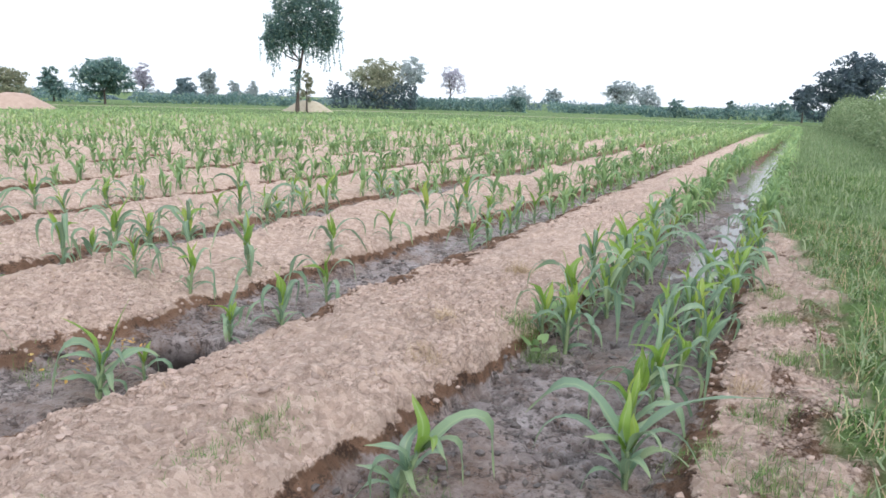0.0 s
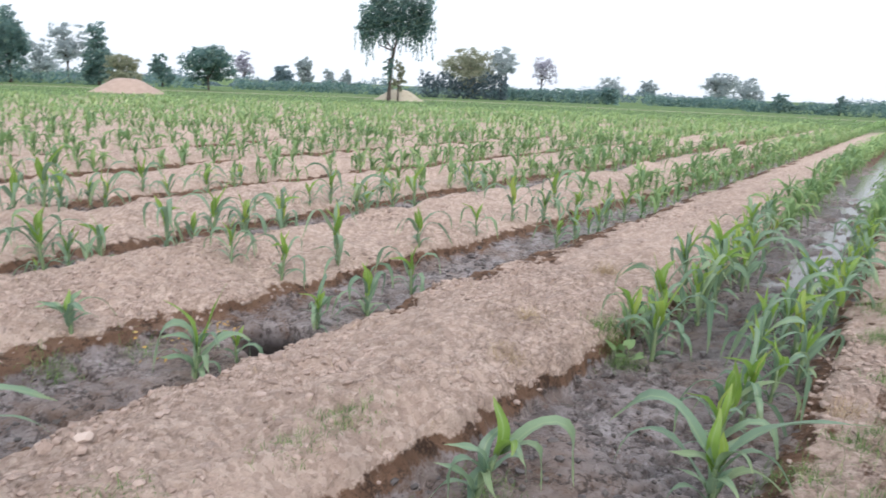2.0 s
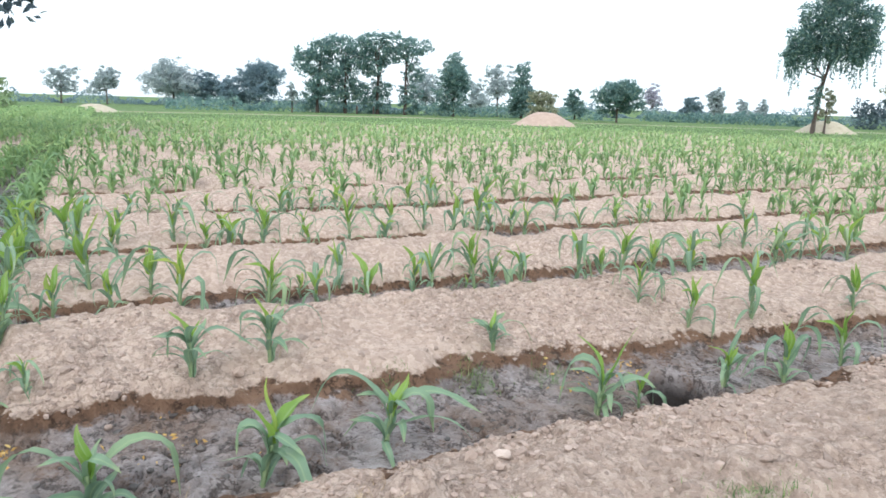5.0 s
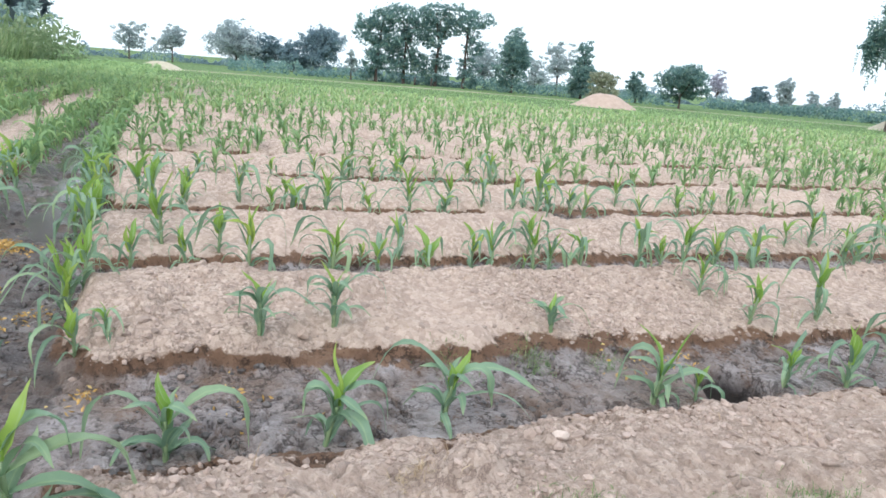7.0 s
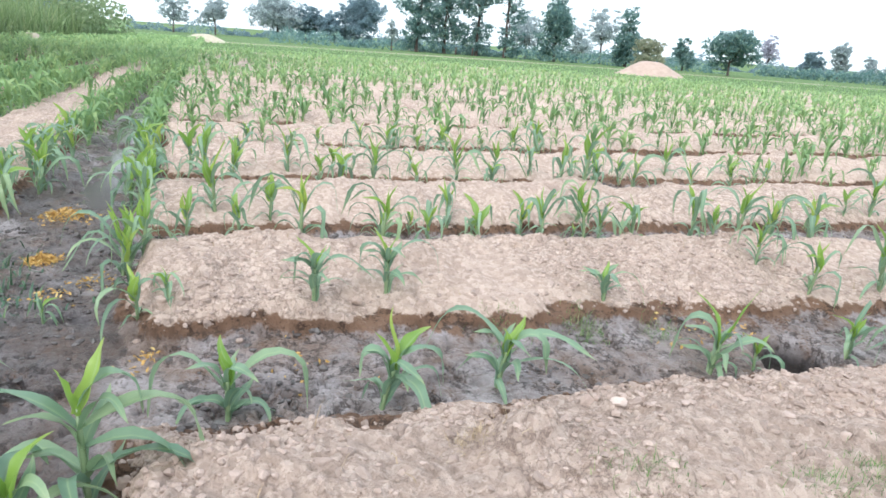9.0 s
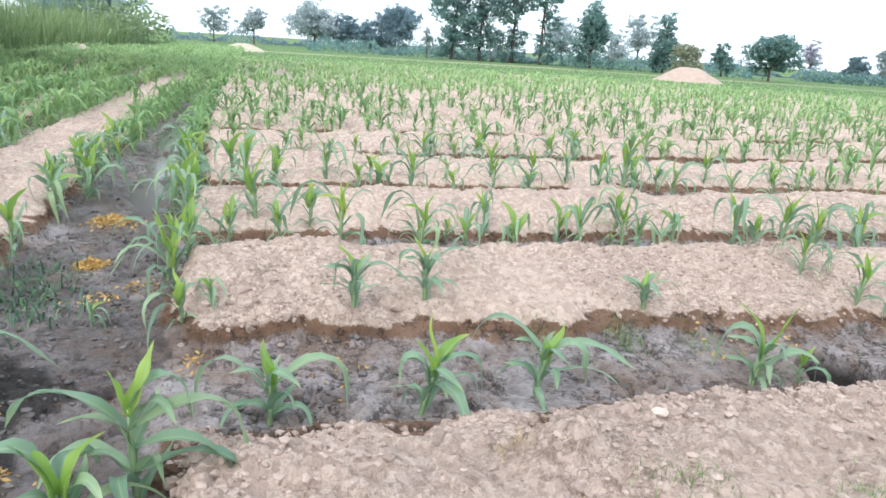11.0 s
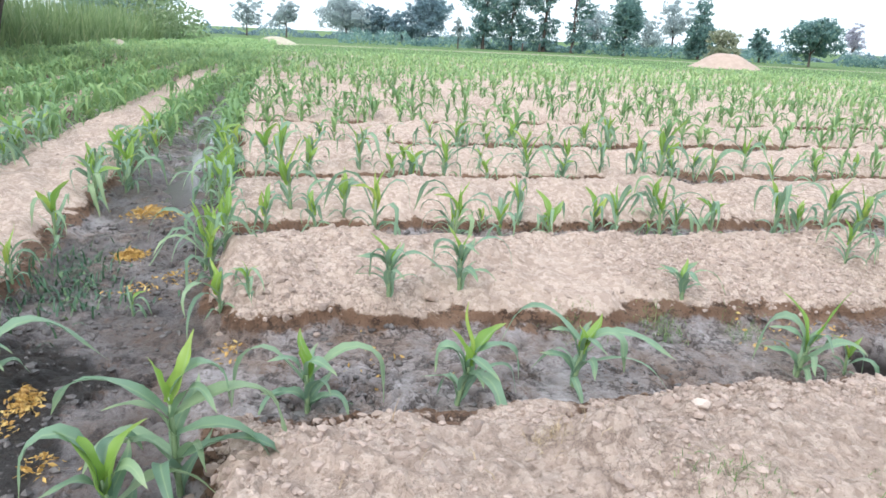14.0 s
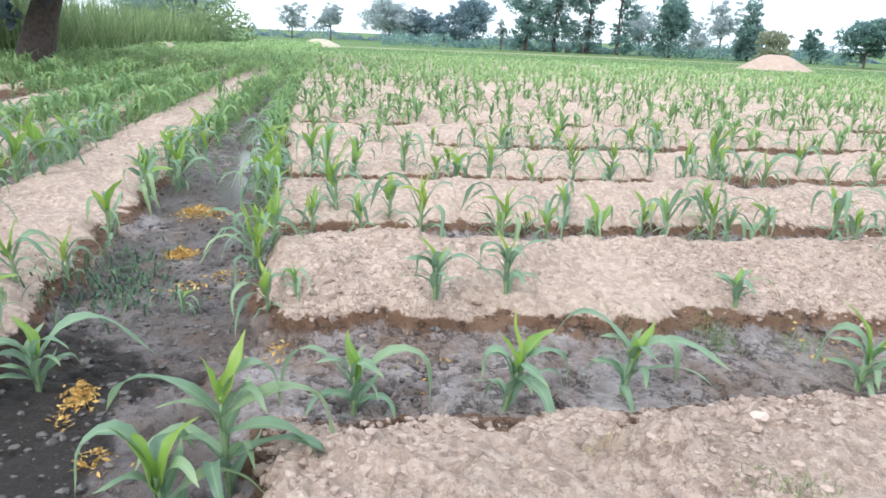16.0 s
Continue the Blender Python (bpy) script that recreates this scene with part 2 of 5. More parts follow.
def leaf_material(name, dark, light, tip=None, through=0.3, rough=0.45, per_island=False, ribs=False):
    m, n, l, b = material(name)
    co = n.new("ShaderNodeTexCoord").outputs["Object"]
    var = n.new("ShaderNodeNewGeometry").outputs["Random Per Island"] if per_island else n.new("ShaderNodeObjectInfo").outputs["Random"]
    base = ramp_node(n, l, var, ((0.0, dark), (0.8, light), (1.0, tip or light)))
    grain = noise_node(n, l, 30, 4, 0.6, co)
    c = mix_node(n, l, 0.25, base.outputs[0], ramp_node(n, l, grain.outputs[0], ((0.3, dark), (0.7, light))).outputs[0])
    if ribs:
        rib = n.new("ShaderNodeAttribute")
        rib.attribute_name = "rib"
        run = n.new("ShaderNodeAttribute")
        run.attribute_name = "run"
        c = mix_node(n, l, ramp_node(n, l, rib.outputs["Fac"], ((0.0, (0.5, 0.5, 0.5)), (0.2, (0.06, 0.06, 0.06)), (0.6, (0, 0, 0)))).outputs[0], c, (0.40, 0.50, 0.27))
        vein = n.new("ShaderNodeTexWave")
        vein.inputs["Scale"].default_value = 2.2
        pair_ = n.new("ShaderNodeCombineXYZ")
        l.new(rib.outputs["Fac"], pair_.inputs[0])
        l.new(pair_.outputs[0], vein.inputs["Vector"])
        c = mix_node(n, l, math_node(n, l, 'MULTIPLY', vein.outputs["Fac"], 0.22), c, dark)
        old = mix_node(n, l, noise_node(n, l, 8, 4, 0.6, co).outputs[0], (0.42, 0.42, 0.16), light)
        c = mix_node(n, l, ramp_node(n, l, run.outputs["Fac"], ((0.72, (0, 0, 0)), (1.0, (0.65, 0.65, 0.65)))).outputs[0], c, old)
    l.new(c, b.inputs["Base Color"])
    b.inputs["Roughness"].default_value = rough
    t = n.new("ShaderNodeBsdfTranslucent")
    l.new(c, t.inputs[0])
    mx = n.new("ShaderNodeMixShader")
    mx.inputs[0].default_value = through
    l.new(b.outputs[0], mx.inputs[1])
    l.new(t.outputs[0], mx.inputs[2])
    l.new(mx.outputs[0], n["Material Output"].inputs[0])
    return m


def plain_material(name, a, c, scale=20, rough=0.8, bump=0.3, dist=0.01):
    m, n, l, b = material(name)
    co = n.new("ShaderNodeTexCoord").outputs["Object"]
    t = noise_node(n, l, scale, 6, 0.65, co)
    l.new(ramp_node(n, l, t.outputs[0], ((0.3, a), (0.7, c))).outputs[0], b.inputs["Base Color"])
    b.inputs["Roughness"].default_value = rough
    if bump:
        bump_node(n, l, t.outputs[0], bump, dist, b)
    return m


def water_material():
    m, n, l, b = material("muddy_water")
    co = n.new("ShaderNodeTexCoord").outputs["Object"]
    b.inputs["Base Color"].default_value = (0.10, 0.088, 0.082, 1)
    b.inputs["Roughness"].default_value = 0.14
    b.inputs["IOR"].default_value = 1.33
    bump_node(n, l, noise_node(n, l, 14, 3, 0.5, co).outputs[0], 0.12, 0.01, b)
    return m


SOIL, CLOD, WATER = ground_material(), clod_material(), water_material()
MAIZE = leaf_material("maize_leaf", (0.14, 0.23, 0.158), (0.24, 0.345, 0.22), (0.32, 0.40, 0.20), 0.42, 0.36, ribs=True)
MAIZE_YOUNG = leaf_material("maize_whorl", (0.179, 0.310, 0.057), (0.287, 0.416, 0.079), (0.430, 0.470, 0.104), 0.5, 0.42, ribs=True)
WEED = leaf_material("weed_blade", (0.03, 0.075, 0.045), (0.075, 0.15, 0.075), (0.24, 0.32, 0.14), 0.3, 0.5, True)
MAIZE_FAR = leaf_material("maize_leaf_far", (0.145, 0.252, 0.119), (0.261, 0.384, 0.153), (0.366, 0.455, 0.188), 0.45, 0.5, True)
# Leaf colour of the far rows, lightened to carry haze.
MAIZE_HAZE = leaf_material("maize_leaf_haze", (0.228, 0.360, 0.175), (0.404, 0.545, 0.239), (0.512, 0.611, 0.283), 0.5, 0.5, True)
STALK = plain_material("maize_stalk", (0.14, 0.20, 0.10), (0.22, 0.28, 0.15), 30, 0.5, 0.1)
GRASS = leaf_material("grass_blade", (0.045, 0.108, 0.026), (0.167, 0.280, 0.071), (0.561, 0.535, 0.306), 0.3, 0.55, True)
STRAW = leaf_material("dry_straw", (0.30, 0.21, 0.13), (0.46, 0.35, 0.23), (0.58, 0.48, 0.34), 0.15, 0.7, True)
PETAL = leaf_material("yellow_scrap", (0.38, 0.21, 0.06), (0.57, 0.37, 0.11), (0.64, 0.49, 0.2), 0.2, 0.55, True)
BARK = plain_material("bark", (0.05, 0.037, 0.034), (0.13, 0.10, 0.088), 9, 0.9, 0.8, 0.03)
SAND = plain_material("heaped_sand", (0.31, 0.225, 0.185), (0.43, 0.32, 0.265), 3, 0.95, 0.5, 0.06)
WET_CLOD = plain_material("wet_clod", (0.03, 0.024, 0.022), (0.11, 0.092, 0.09), 18, 0.5, 0.5)
STONE = plain_material("pale_stone", (0.40, 0.31, 0.27), (0.52, 0.42, 0.37), 25, 0.8, 0.3)
# Distant foliage is paled and blued for haze, most in grey, slate and mauve.
FOLIAGE = leaf_material("foliage_green", (0.10, 0.185, 0.20), (0.22, 0.335, 0.31), (0.40, 0.50, 0.36), 0.55, 0.5, True)
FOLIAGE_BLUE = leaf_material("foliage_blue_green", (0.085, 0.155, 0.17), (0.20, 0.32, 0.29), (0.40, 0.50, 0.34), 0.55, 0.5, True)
PALE_SOIL = plain_material("pale_heaped_soil", (0.34, 0.29, 0.22), (0.47, 0.41, 0.32), 3, 0.95, 0.5, 0.06)
FOLIAGE_GREY_HAZE = leaf_material("foliage_grey_haze", (0.33, 0.39, 0.42), (0.45, 0.50, 0.51), (0.52, 0.56, 0.54), 0.55, 0.6, True)
FOLIAGE_SLATE_HAZE = leaf_material("foliage_slate_haze", (0.13, 0.20, 0.25), (0.23, 0.31, 0.35), (0.32, 0.41, 0.40), 0.5, 0.6, True)
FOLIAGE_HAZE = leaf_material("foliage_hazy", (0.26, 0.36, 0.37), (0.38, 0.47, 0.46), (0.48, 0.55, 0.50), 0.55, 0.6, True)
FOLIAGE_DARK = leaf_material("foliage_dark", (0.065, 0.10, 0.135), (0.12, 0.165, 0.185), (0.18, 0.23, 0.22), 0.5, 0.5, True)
FOLIAGE_OLIVE = leaf_material("foliage_olive", (0.22, 0.25, 0.18), (0.36, 0.37, 0.26), (0.44, 0.39, 0.26), 0.5, 0.6, True)
FOLIAGE_MAUVE_HAZE = leaf_material("foliage_mauve_haze", (0.42, 0.41, 0.49), (0.58, 0.56, 0.64), (0.64, 0.62, 0.67), 0.6, 0.6, True)
BANK = leaf_material("bank_grass", (0.166, 0.231, 0.121), (0.276, 0.354, 0.189), (0.398, 0.420, 0.276), 0.4, 0.6, True)
CANE = leaf_material("cane_leaf", (0.13, 0.20, 0.09), (0.27, 0.355, 0.16), (0.40, 0.43, 0.24), 0.45, 0.5, True)


# ---- mesh helpers ----
rng = np.random.default_rng(7)


def mesh_from(name, verts, faces, mat, smooth=True):
    me = bpy.data.meshes.new(name)
    me.from_pydata([tuple(v) for v in verts], [], faces)
    me.materials.append(mat)
    if smooth:
        me.polygons.foreach_set("use_smooth", [True] * len(me.polygons))
    me.update()
    return me


def mesh_fast(name, verts, quads, mat, smooth=True):
    """verts (n, 3) and quads (m, 4 or 3), as arrays."""
    me = bpy.data.meshes.new(name)
    k = quads.shape[1]
    me.vertices.add(len(verts))
    me.vertices.foreach_set("co", np.asarray(verts, np.float32).ravel())
    me.loops.add(quads.size)
    me.loops.foreach_set("vertex_index", np.asarray(quads, np.int32).ravel())
    me.polygons.add(len(quads))
    me.polygons.foreach_set("loop_start", np.arange(len(quads), dtype=np.int32) * k)
    me.polygons.foreach_set("loop_total", np.full(len(quads), k, np.int32))
    me.polygons.foreach_set("use_smooth", np.full(len(quads), smooth))
    me.materials.append(mat)
    me.update(calc_edges=True)
    me.validate()
    return me


def part(name, me, parent, label=""):
    ob = new(name, me)
    ob.parent = parent
    return tagged(ob, label)


class Shape:
    """Gathers verts and faces."""

    def __init__(self):
        self.v, self.f = [], []

    def add(self, verts, faces):
        o = len(self.v)
        self.v += [tuple(p) for p in verts]
        self.f += [tuple(i + o for i in q) for q in faces]

    def tube(self, path, radii, sides=8):
        verts, faces = [], []
        for i, (p, r) in enumerate(zip(path, radii)):
            a = Vector(path[max(i - 1, 0)])
            c = Vector(path[min(i + 1, len(path) - 1)])
            q = (c - a).to_track_quat('Z', 'X')
            for k in range(sides):
                w = 2 * math.pi * k / sides
                verts.append(Vector(p) + q @ Vector((r * math.cos(w), r * math.sin(w), 0)))
        for i in range(len(path) - 1):
            for k in range(sides):
                k2 = (k + 1) % sides
                faces.append((i * sides + k, i * sides + k2, (i + 1) * sides + k2, (i + 1) * sides + k))
        faces.append(tuple(range((len(path) - 1) * sides, len(path) * sides)))
        self.add(verts, faces)

    def mesh(self, name, mat, smooth=True):
        return mesh_from(name, self.v, self.f, mat, smooth)


def vnoise(x, y, freq, seed):
    """Smooth value noise in -1..1 on arrays."""
    table = np.random.default_rng(seed).uniform(-1, 1, (256, 256))
    u, v = np.asarray(x) * freq + 31.7, np.asarray(y) * freq + 77.3
    i, j = np.floor(u).astype(int), np.floor(v).astype(int)
    a, b = u - i, v - j
    a, b = a * a * (3 - 2 * a), b * b * (3 - 2 * b)
    g = lambda p, q: table[p % 256, q % 256]
    return (g(i, j) * (1 - a) + g(i + 1, j) * a) * (1 - b) + (g(i, j + 1) * (1 - a) + g(i + 1, j + 1) * a) * b


def lumps(x, y, cell, seed, fill, low=0.3, high=0.62):
    """Half-buried rounded clods on a jittered grid: height and a tone 0..1 for each clod."""
    g = np.random.default_rng(seed)
    jx, jy, rad, tone = (g.random((128, 128)) for _ in range(4))
    there = g.random((128, 128)) < fill
    i, j = np.floor(x / cell).astype(int), np.floor(y / cell).astype(int)
    best, shade = np.zeros_like(x), np.full_like(x, 0.3)
    for di in (-1, 0, 1):
        for dj in (-1, 0, 1):
            a, b = (i + di) % 128, (j + dj) % 128
            cx, cy = (i + di + jx[a, b]) * cell, (j + dj + jy[a, b]) * cell
            r = cell * (low + (high - low) * rad[a, b])
            st = 0.75 + 0.5 * tone[b, a]
            d = ((x - cx) * st) ** 2 + ((y - cy) / st) ** 2
            hgt = np.where(there[a, b], r * np.sqrt(np.maximum(1 - (d / (r * r)) ** 1.8, 0)) * (0.4 + 0.55 * tone[a, b]), 0)
            shade = np.where(hgt > best, tone[a, b], shade)
            best = np.maximum(best, hgt)
    return best, shade


def plates(x, y, cell, seed):
    """Broken crust: tilted angular pieces. Height of the piece, closeness to its edge 0..1 and a tone 0..1."""
    g = np.random.default_rng(seed)
    jx, jy, lift, sx_, sy_ = (g.random((128, 128)) for _ in range(5))
    i, j = np.floor(x / cell).astype(int), np.floor(y / cell).astype(int)
    f1, f2 = np.full_like(x, 9.0), np.full_like(x, 9.0)
    high, tone = np.zeros_like(x), np.zeros_like(x)
    for di in (-1, 0, 1):
        for dj in (-1, 0, 1):
            a, b = (i + di) % 128, (j + dj) % 128
            ox, oy = x / cell - (i + di + jx[a, b]), y / cell - (j + dj + jy[a, b])
            d = np.hypot(ox, oy)
            first = d < f1
            f2 = np.where(first, f1, np.minimum(f2, d))
            high = np.where(first, 0.06 + 0.34 * lift[a, b] ** 2 + 0.3 * ox * (sx_[a, b] - 0.5) + 0.3 * oy * (sy_[a, b] - 0.5), high)
            tone = np.where(first, lift[b, a], tone)
            f1 = np.where(first, d, f1)
    return high * cell, 1 - np.clip((f2 - f1) / 0.22, 0, 1), tone


def smooth(a, b, x):
    t = np.clip((x - a) / (b - a), 0, 1)
    return t * t * (3 - 2 * t)


# ---- the plan of the field: lines x(y) and y(x) ----
def line(y, ys, xs):
    """Piecewise line, going on with a slight slant."""
    y = np.asarray(y, float)
    return np.interp(y, ys, xs) - 0.075 * np.maximum(y - ys[-1], 0)


def bank_foot(y):
    return -0.16 - 0.083 * np.maximum(np.asarray(y, float), -3)


def ridge_right(y):
    return line(y, (-3, 1.8, 4, 5.6, 8, 12, 18, 38), (-1.15, -1.17, -1.17, -1.26, -1.5, -1.82, -2.3, -3.6))


def ridge_left(y):
    return line(y, (-3, -0.5, 1.3, 2.1, 3.6, 4.9, 7.4, 11, 17, 29), (-2.0, -2.03, -2.19, -2.25, -2.42, -2.53, -2.68, -2.95, -3.4, -4.3))


def bed_front(y):
    return line(y, (-8, -0.7, 1.3, 2.7, 5, 9.6, 15, 30), (-2.8, -2.87, -2.92, -2.98, -3.06, -3.22, -3.6, -4.8))


def ditch_right(x):
    return -0.26 + 0.15 * np.maximum(np.asarray(x, float), -12) + 0.11 * np.minimum(np.asarray(x, float) + 12, 0)


def ditch_left(x):
    x = np.asarray(x, float)
    return -1.06 + 0.142 * np.maximum(x, -5) + 0.112 * np.minimum(x + 5, 0)


BEDS = np.array([0.0, 1.55, 3.15, 4.95] + [6.7 + 1.7 * i for i in range(45)])
FIELD_R, MAIZE_R = 62.0, 40.0


def bed_coord(x, y):
    return (bed_front(y) - x) / (1 + 0.02 * np.clip(y, -1, 8))


def bed_x(u, y):
    return bed_front(y) - u * (1 + 0.02 * np.clip(y, -1, 8))


def terrain(x, y, full=False):
    """Height, wetness and greenness of the ground at x, y (arrays)."""
    x, y = np.asarray(x, float), np.asarray(y, float)
    near = np.exp(-(np.maximum(np.hypot(x, y) - 12, 0) / 10) ** 2)
    edge = 0.032 * vnoise(x, y, 2.3, 1) + 0.028 * vnoise(x, y, 7, 2) + 0.012 * vnoise(x, y, 19, 3)
    u = bed_coord(x, y) + edge
    k = np.clip(np.searchsorted(BEDS, u + 0.32, side='right') - 1, 0, len(BEDS) - 2)
    v = u - BEDS[k]
    z_bed = np.interp(v, (-0.30, -0.13, -0.045, -0.012, 0.07, 0.3, 0.55, 0.75, 0.93, 1.04, 1.1), (0, 0.03, 0.055, 0.138, 0.178, 0.235, 0.275, 0.285, 0.2, 0.07, 0.0))
    z_bed = np.where(u < -0.31, 0, z_bed)
    a, b = ridge_left(y), ridge_right(y)
    s = (x - a + edge) / (b - a + 0.3 * edge)
    z_r = np.interp(s, (-0.06, -0.02, 0.05, 0.17, 0.4, 0.6, 0.8, 0.93, 0.98, 1.0), (0, 0.08, 0.125, 0.165, 0.21, 0.235, 0.225, 0.175, 0.07, 0.0))
    q = x - bank_foot(y) + 0.6 * edge
    z_bank = np.interp(q, (0, 0.06, 0.14, 0.5, 0.9, 1.6, 3, 10), (0, 0.08, 0.15, 0.18, 0.17, 0.2, 0.3, 0.35))
    z_main = np.maximum(np.maximum(z_bed, z_r), z_bank)
    e = y - ditch_right(x) + 1.2 * edge
    ends = smooth(0.0, 0.22, e)
    z_main = z_main * ends
    w = ditch_left(x) - y + edge
    z_left = np.interp(w, (0, 0.09, 0.25, 0.5, 0.8, 1.0, 1.2), (0, 0.13, 0.2, 0.24, 0.23, 0.17, 0.0))
    wl_ = np.maximum(w - 1.2, 0)
    z_rows = 0.11 + 0.11 * np.cos(2 * math.pi * (wl_ / 1.25 - 0.5))
    z_left = np.where(w > 1.2, z_rows, z_left)
    z = np.where(e > 0, z_main, np.where(w > 0, z_left, 0))
    # clumpy crumbs grow with dryness
    dry = smooth(0.03, 0.15, z)
    rough = 0.02 * vnoise(x, y, 1.6, 16) + 0.022 * vnoise(x, y, 4.3, 4) + 0.016 * vnoise(x, y, 9, 5) - 0.02
    z = z + dry * rough * (0.4 + 0.9 * near) + (1 - dry) * (0.012 * vnoise(x, y, 3.1, 8) + 0.013 * vnoise(x, y, 9, 9) + 0.012 * np.maximum(vnoise(x, y, 17, 10), 0))
    # clods, thickest on the crests and feet, near enough to be told apart
    ok = (np.hypot(x + 1.5, y - 1) < 13)
    tone = np.full_like(x, 0.5)
    if ok.any():
        xs, ys = x[ok], y[ok]
        where = smooth(-0.35, 0.5, vnoise(xs, ys, 1.3, 31) + 0.5 * vnoise(xs, ys, 4, 32) + 0.75 * (s[ok] > 0.02) + 0.55 * ((w[ok] > 0.1) & (w[ok] < 1.1)) + 0.9 * np.exp(-(((xs + 3.05) / 0.35) ** 2 + ((ys + 0.35) / 0.3) ** 2)))
        bx, by = xs + 0.02 * vnoise(xs, ys, 11, 33) + 0.006 * vnoise(xs, ys, 37, 45), ys + 0.02 * vnoise(xs, ys, 11, 34) + 0.006 * vnoise(xs, ys, 37, 46)
        h1, e1, t1 = plates(bx, by, 0.115, 35)
        h2, e2, t2 = plates(bx, by, 0.05, 38)
        h3, t3 = lumps(xs, ys, 0.026, 39, 0.6)
        h0, e0, t0 = plates(bx + 0.03 * vnoise(xs, ys, 5, 47), by, 0.27, 48)
        d_ = dry[ok]
        whole = 1 - where
        split = smooth(0.0, 0.5, vnoise(xs, ys, 1.9, 49) + 0.2) * whole
        up = where * (0.5 * h1 + 0.85 * h2 - 0.007 * e2 - 0.008 * e1) + 0.6 * h3 * (0.25 + 0.75 * where) - split * (0.012 * e0 ** 4 + 0.007 * e1 ** 4)
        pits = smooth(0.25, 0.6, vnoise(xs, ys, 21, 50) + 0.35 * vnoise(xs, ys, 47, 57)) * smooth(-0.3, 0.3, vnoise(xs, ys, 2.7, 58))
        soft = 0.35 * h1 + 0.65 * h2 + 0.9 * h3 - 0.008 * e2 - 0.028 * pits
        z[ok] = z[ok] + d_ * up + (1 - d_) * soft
        # cracks and pits lower the tone, so their shade lies in the colour
        crack_shade = np.maximum(0.8 * where * np.maximum(e2 ** 3, e1 ** 3), split * np.maximum(0.8 * e0 ** 5, 0.5 * e1 ** 5))
        tone_d = 0.42 + where * (0.5 * t2 + 0.25 * t1 - 0.3) - 0.42 * crack_shade + 0.18 * vnoise(xs, ys, 3.3, 59)
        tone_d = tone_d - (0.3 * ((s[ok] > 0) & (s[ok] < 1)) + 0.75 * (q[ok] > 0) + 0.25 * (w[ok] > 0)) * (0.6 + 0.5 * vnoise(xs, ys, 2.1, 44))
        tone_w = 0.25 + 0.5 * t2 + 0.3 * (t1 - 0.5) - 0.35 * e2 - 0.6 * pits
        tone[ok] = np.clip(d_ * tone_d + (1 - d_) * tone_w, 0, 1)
    # floors: a little water stands in the low parts
    floor = 1 - smooth(0.0, 0.05, z)
    in_right = (x > b) & (q < 0.05) & (e > 0)
    in_ditch = (e < 0.05) & (w < 0.05)
    dip = np.where(in_right, (0.075 + 0.05 * vnoise(x, y, 2.6, 74) + 0.035 * vnoise(x, y, 8, 75)) * smooth(4.6, 6.2, y) * np.exp(-((q + 0.28) / 0.2) ** 2), 0) + np.where(in_ditch, (0.07 + 0.05 * vnoise(x, y, 2.3, 76) + 0.035 * vnoise(x, y, 8, 77)) * smooth(-4.4, -5.6, x) * np.exp(-((e + 0.27) / 0.2) ** 2), 0)
    for cx, cy, rx, ry in ((-2.36, 1.62, 0.07, 0.22), (-2.2, 0.2, 0.08, 0.16)):
        dip = dip + 0.04 * np.exp(-((x - cx) / rx) ** 2 - ((y - cy) / ry) ** 2)
    z = z + floor * (0.02 - dip)
    z = z + 0.085 * np.exp(-((((x + 1.74) / 0.11) ** 2 + ((y - 0.73) / 0.13) ** 2) ** 2))
    # a scoured hole in the furrow
    hole = np.exp(-((((x + 2.57 + 0.04 * vnoise(x, y, 14, 71)) / 0.17) ** 2 + ((y - 2.33 + 0.04 * vnoise(x, y, 14, 72)) / 0.16) ** 2) ** 3))
    z = z - 0.38 * hole
    wet = 1 - smooth(0.048, 0.155, z + 0.014 * vnoise(x, y, 31, 17) + 0.012 * vnoise(x, y, 4, 11) + 0.012 * vnoise(x, y, 14, 12))
    wet = np.where((q > 0.3) & (e > 0), 0.29 * smooth(-0.3, 0.4, vnoise(x, y, 3, 61) + 0.5 * vnoise(x, y, 9, 62)), wet)
    r = np.hypot(x, y) + 2.0 * vnoise(x, y, 0.15, 41)
    out = smooth(MAIZE_R - 6, MAIZE_R + 2, r)
    z = z * (1 - out) + out * 0.10
    wet = wet * (1 - out) * (0.45 + 0.55 * near)
    turf = smooth(0.0, 0.2, q - 0.40 + 0.36 * smooth(5.0, 8.5, y) + 0.08 * vnoise(x, y, 1.2, 63) + 0.08 * vnoise(x, y, 3, 13) + 0.08 * vnoise(x, y, 9, 14)) * (e > -0.3) * (x > -9)
    path = smooth(FIELD_R - 1, FIELD_R, r) * (1 - smooth(FIELD_R + 1.6, FIELD_R + 2.6, r))
    turf = np.maximum(turf, smooth(MAIZE_R - 9, MAIZE_R + 1, r + 3 * vnoise(x, y, 0.5, 15)) * (1 - 0.55 * path))
    far_left = smooth(-10.5, -12, y - 0.02 * x)
    turf = np.maximum(turf, far_left)
    z = z + 0.25 * smooth(-10.2, -11.5, y - 0.02 * x) * (r < FIELD_R)
    if full:
        # one mask for the hole's painted shade and the soaked mud
        soak_and_shade = np.maximum(0.93 * smooth(0.01, 0.3, hole), smooth(0.25, 0.6, 1.25 * np.exp(-(((x + 1.75) / 1.1) ** 2 + ((y + 1.4) / 0.58) ** 2)) + 0.25 * vnoise(x, y, 4, 51) + 0.15 * vnoise(x, y, 11, 52)))
        soak_and_shade = np.maximum(soak_and_shade, in_right * 0.5 * smooth(-0.6, 0.3, vnoise(x, y, 1.1, 53) + 0.5 * vnoise(x, y, 5, 54)))
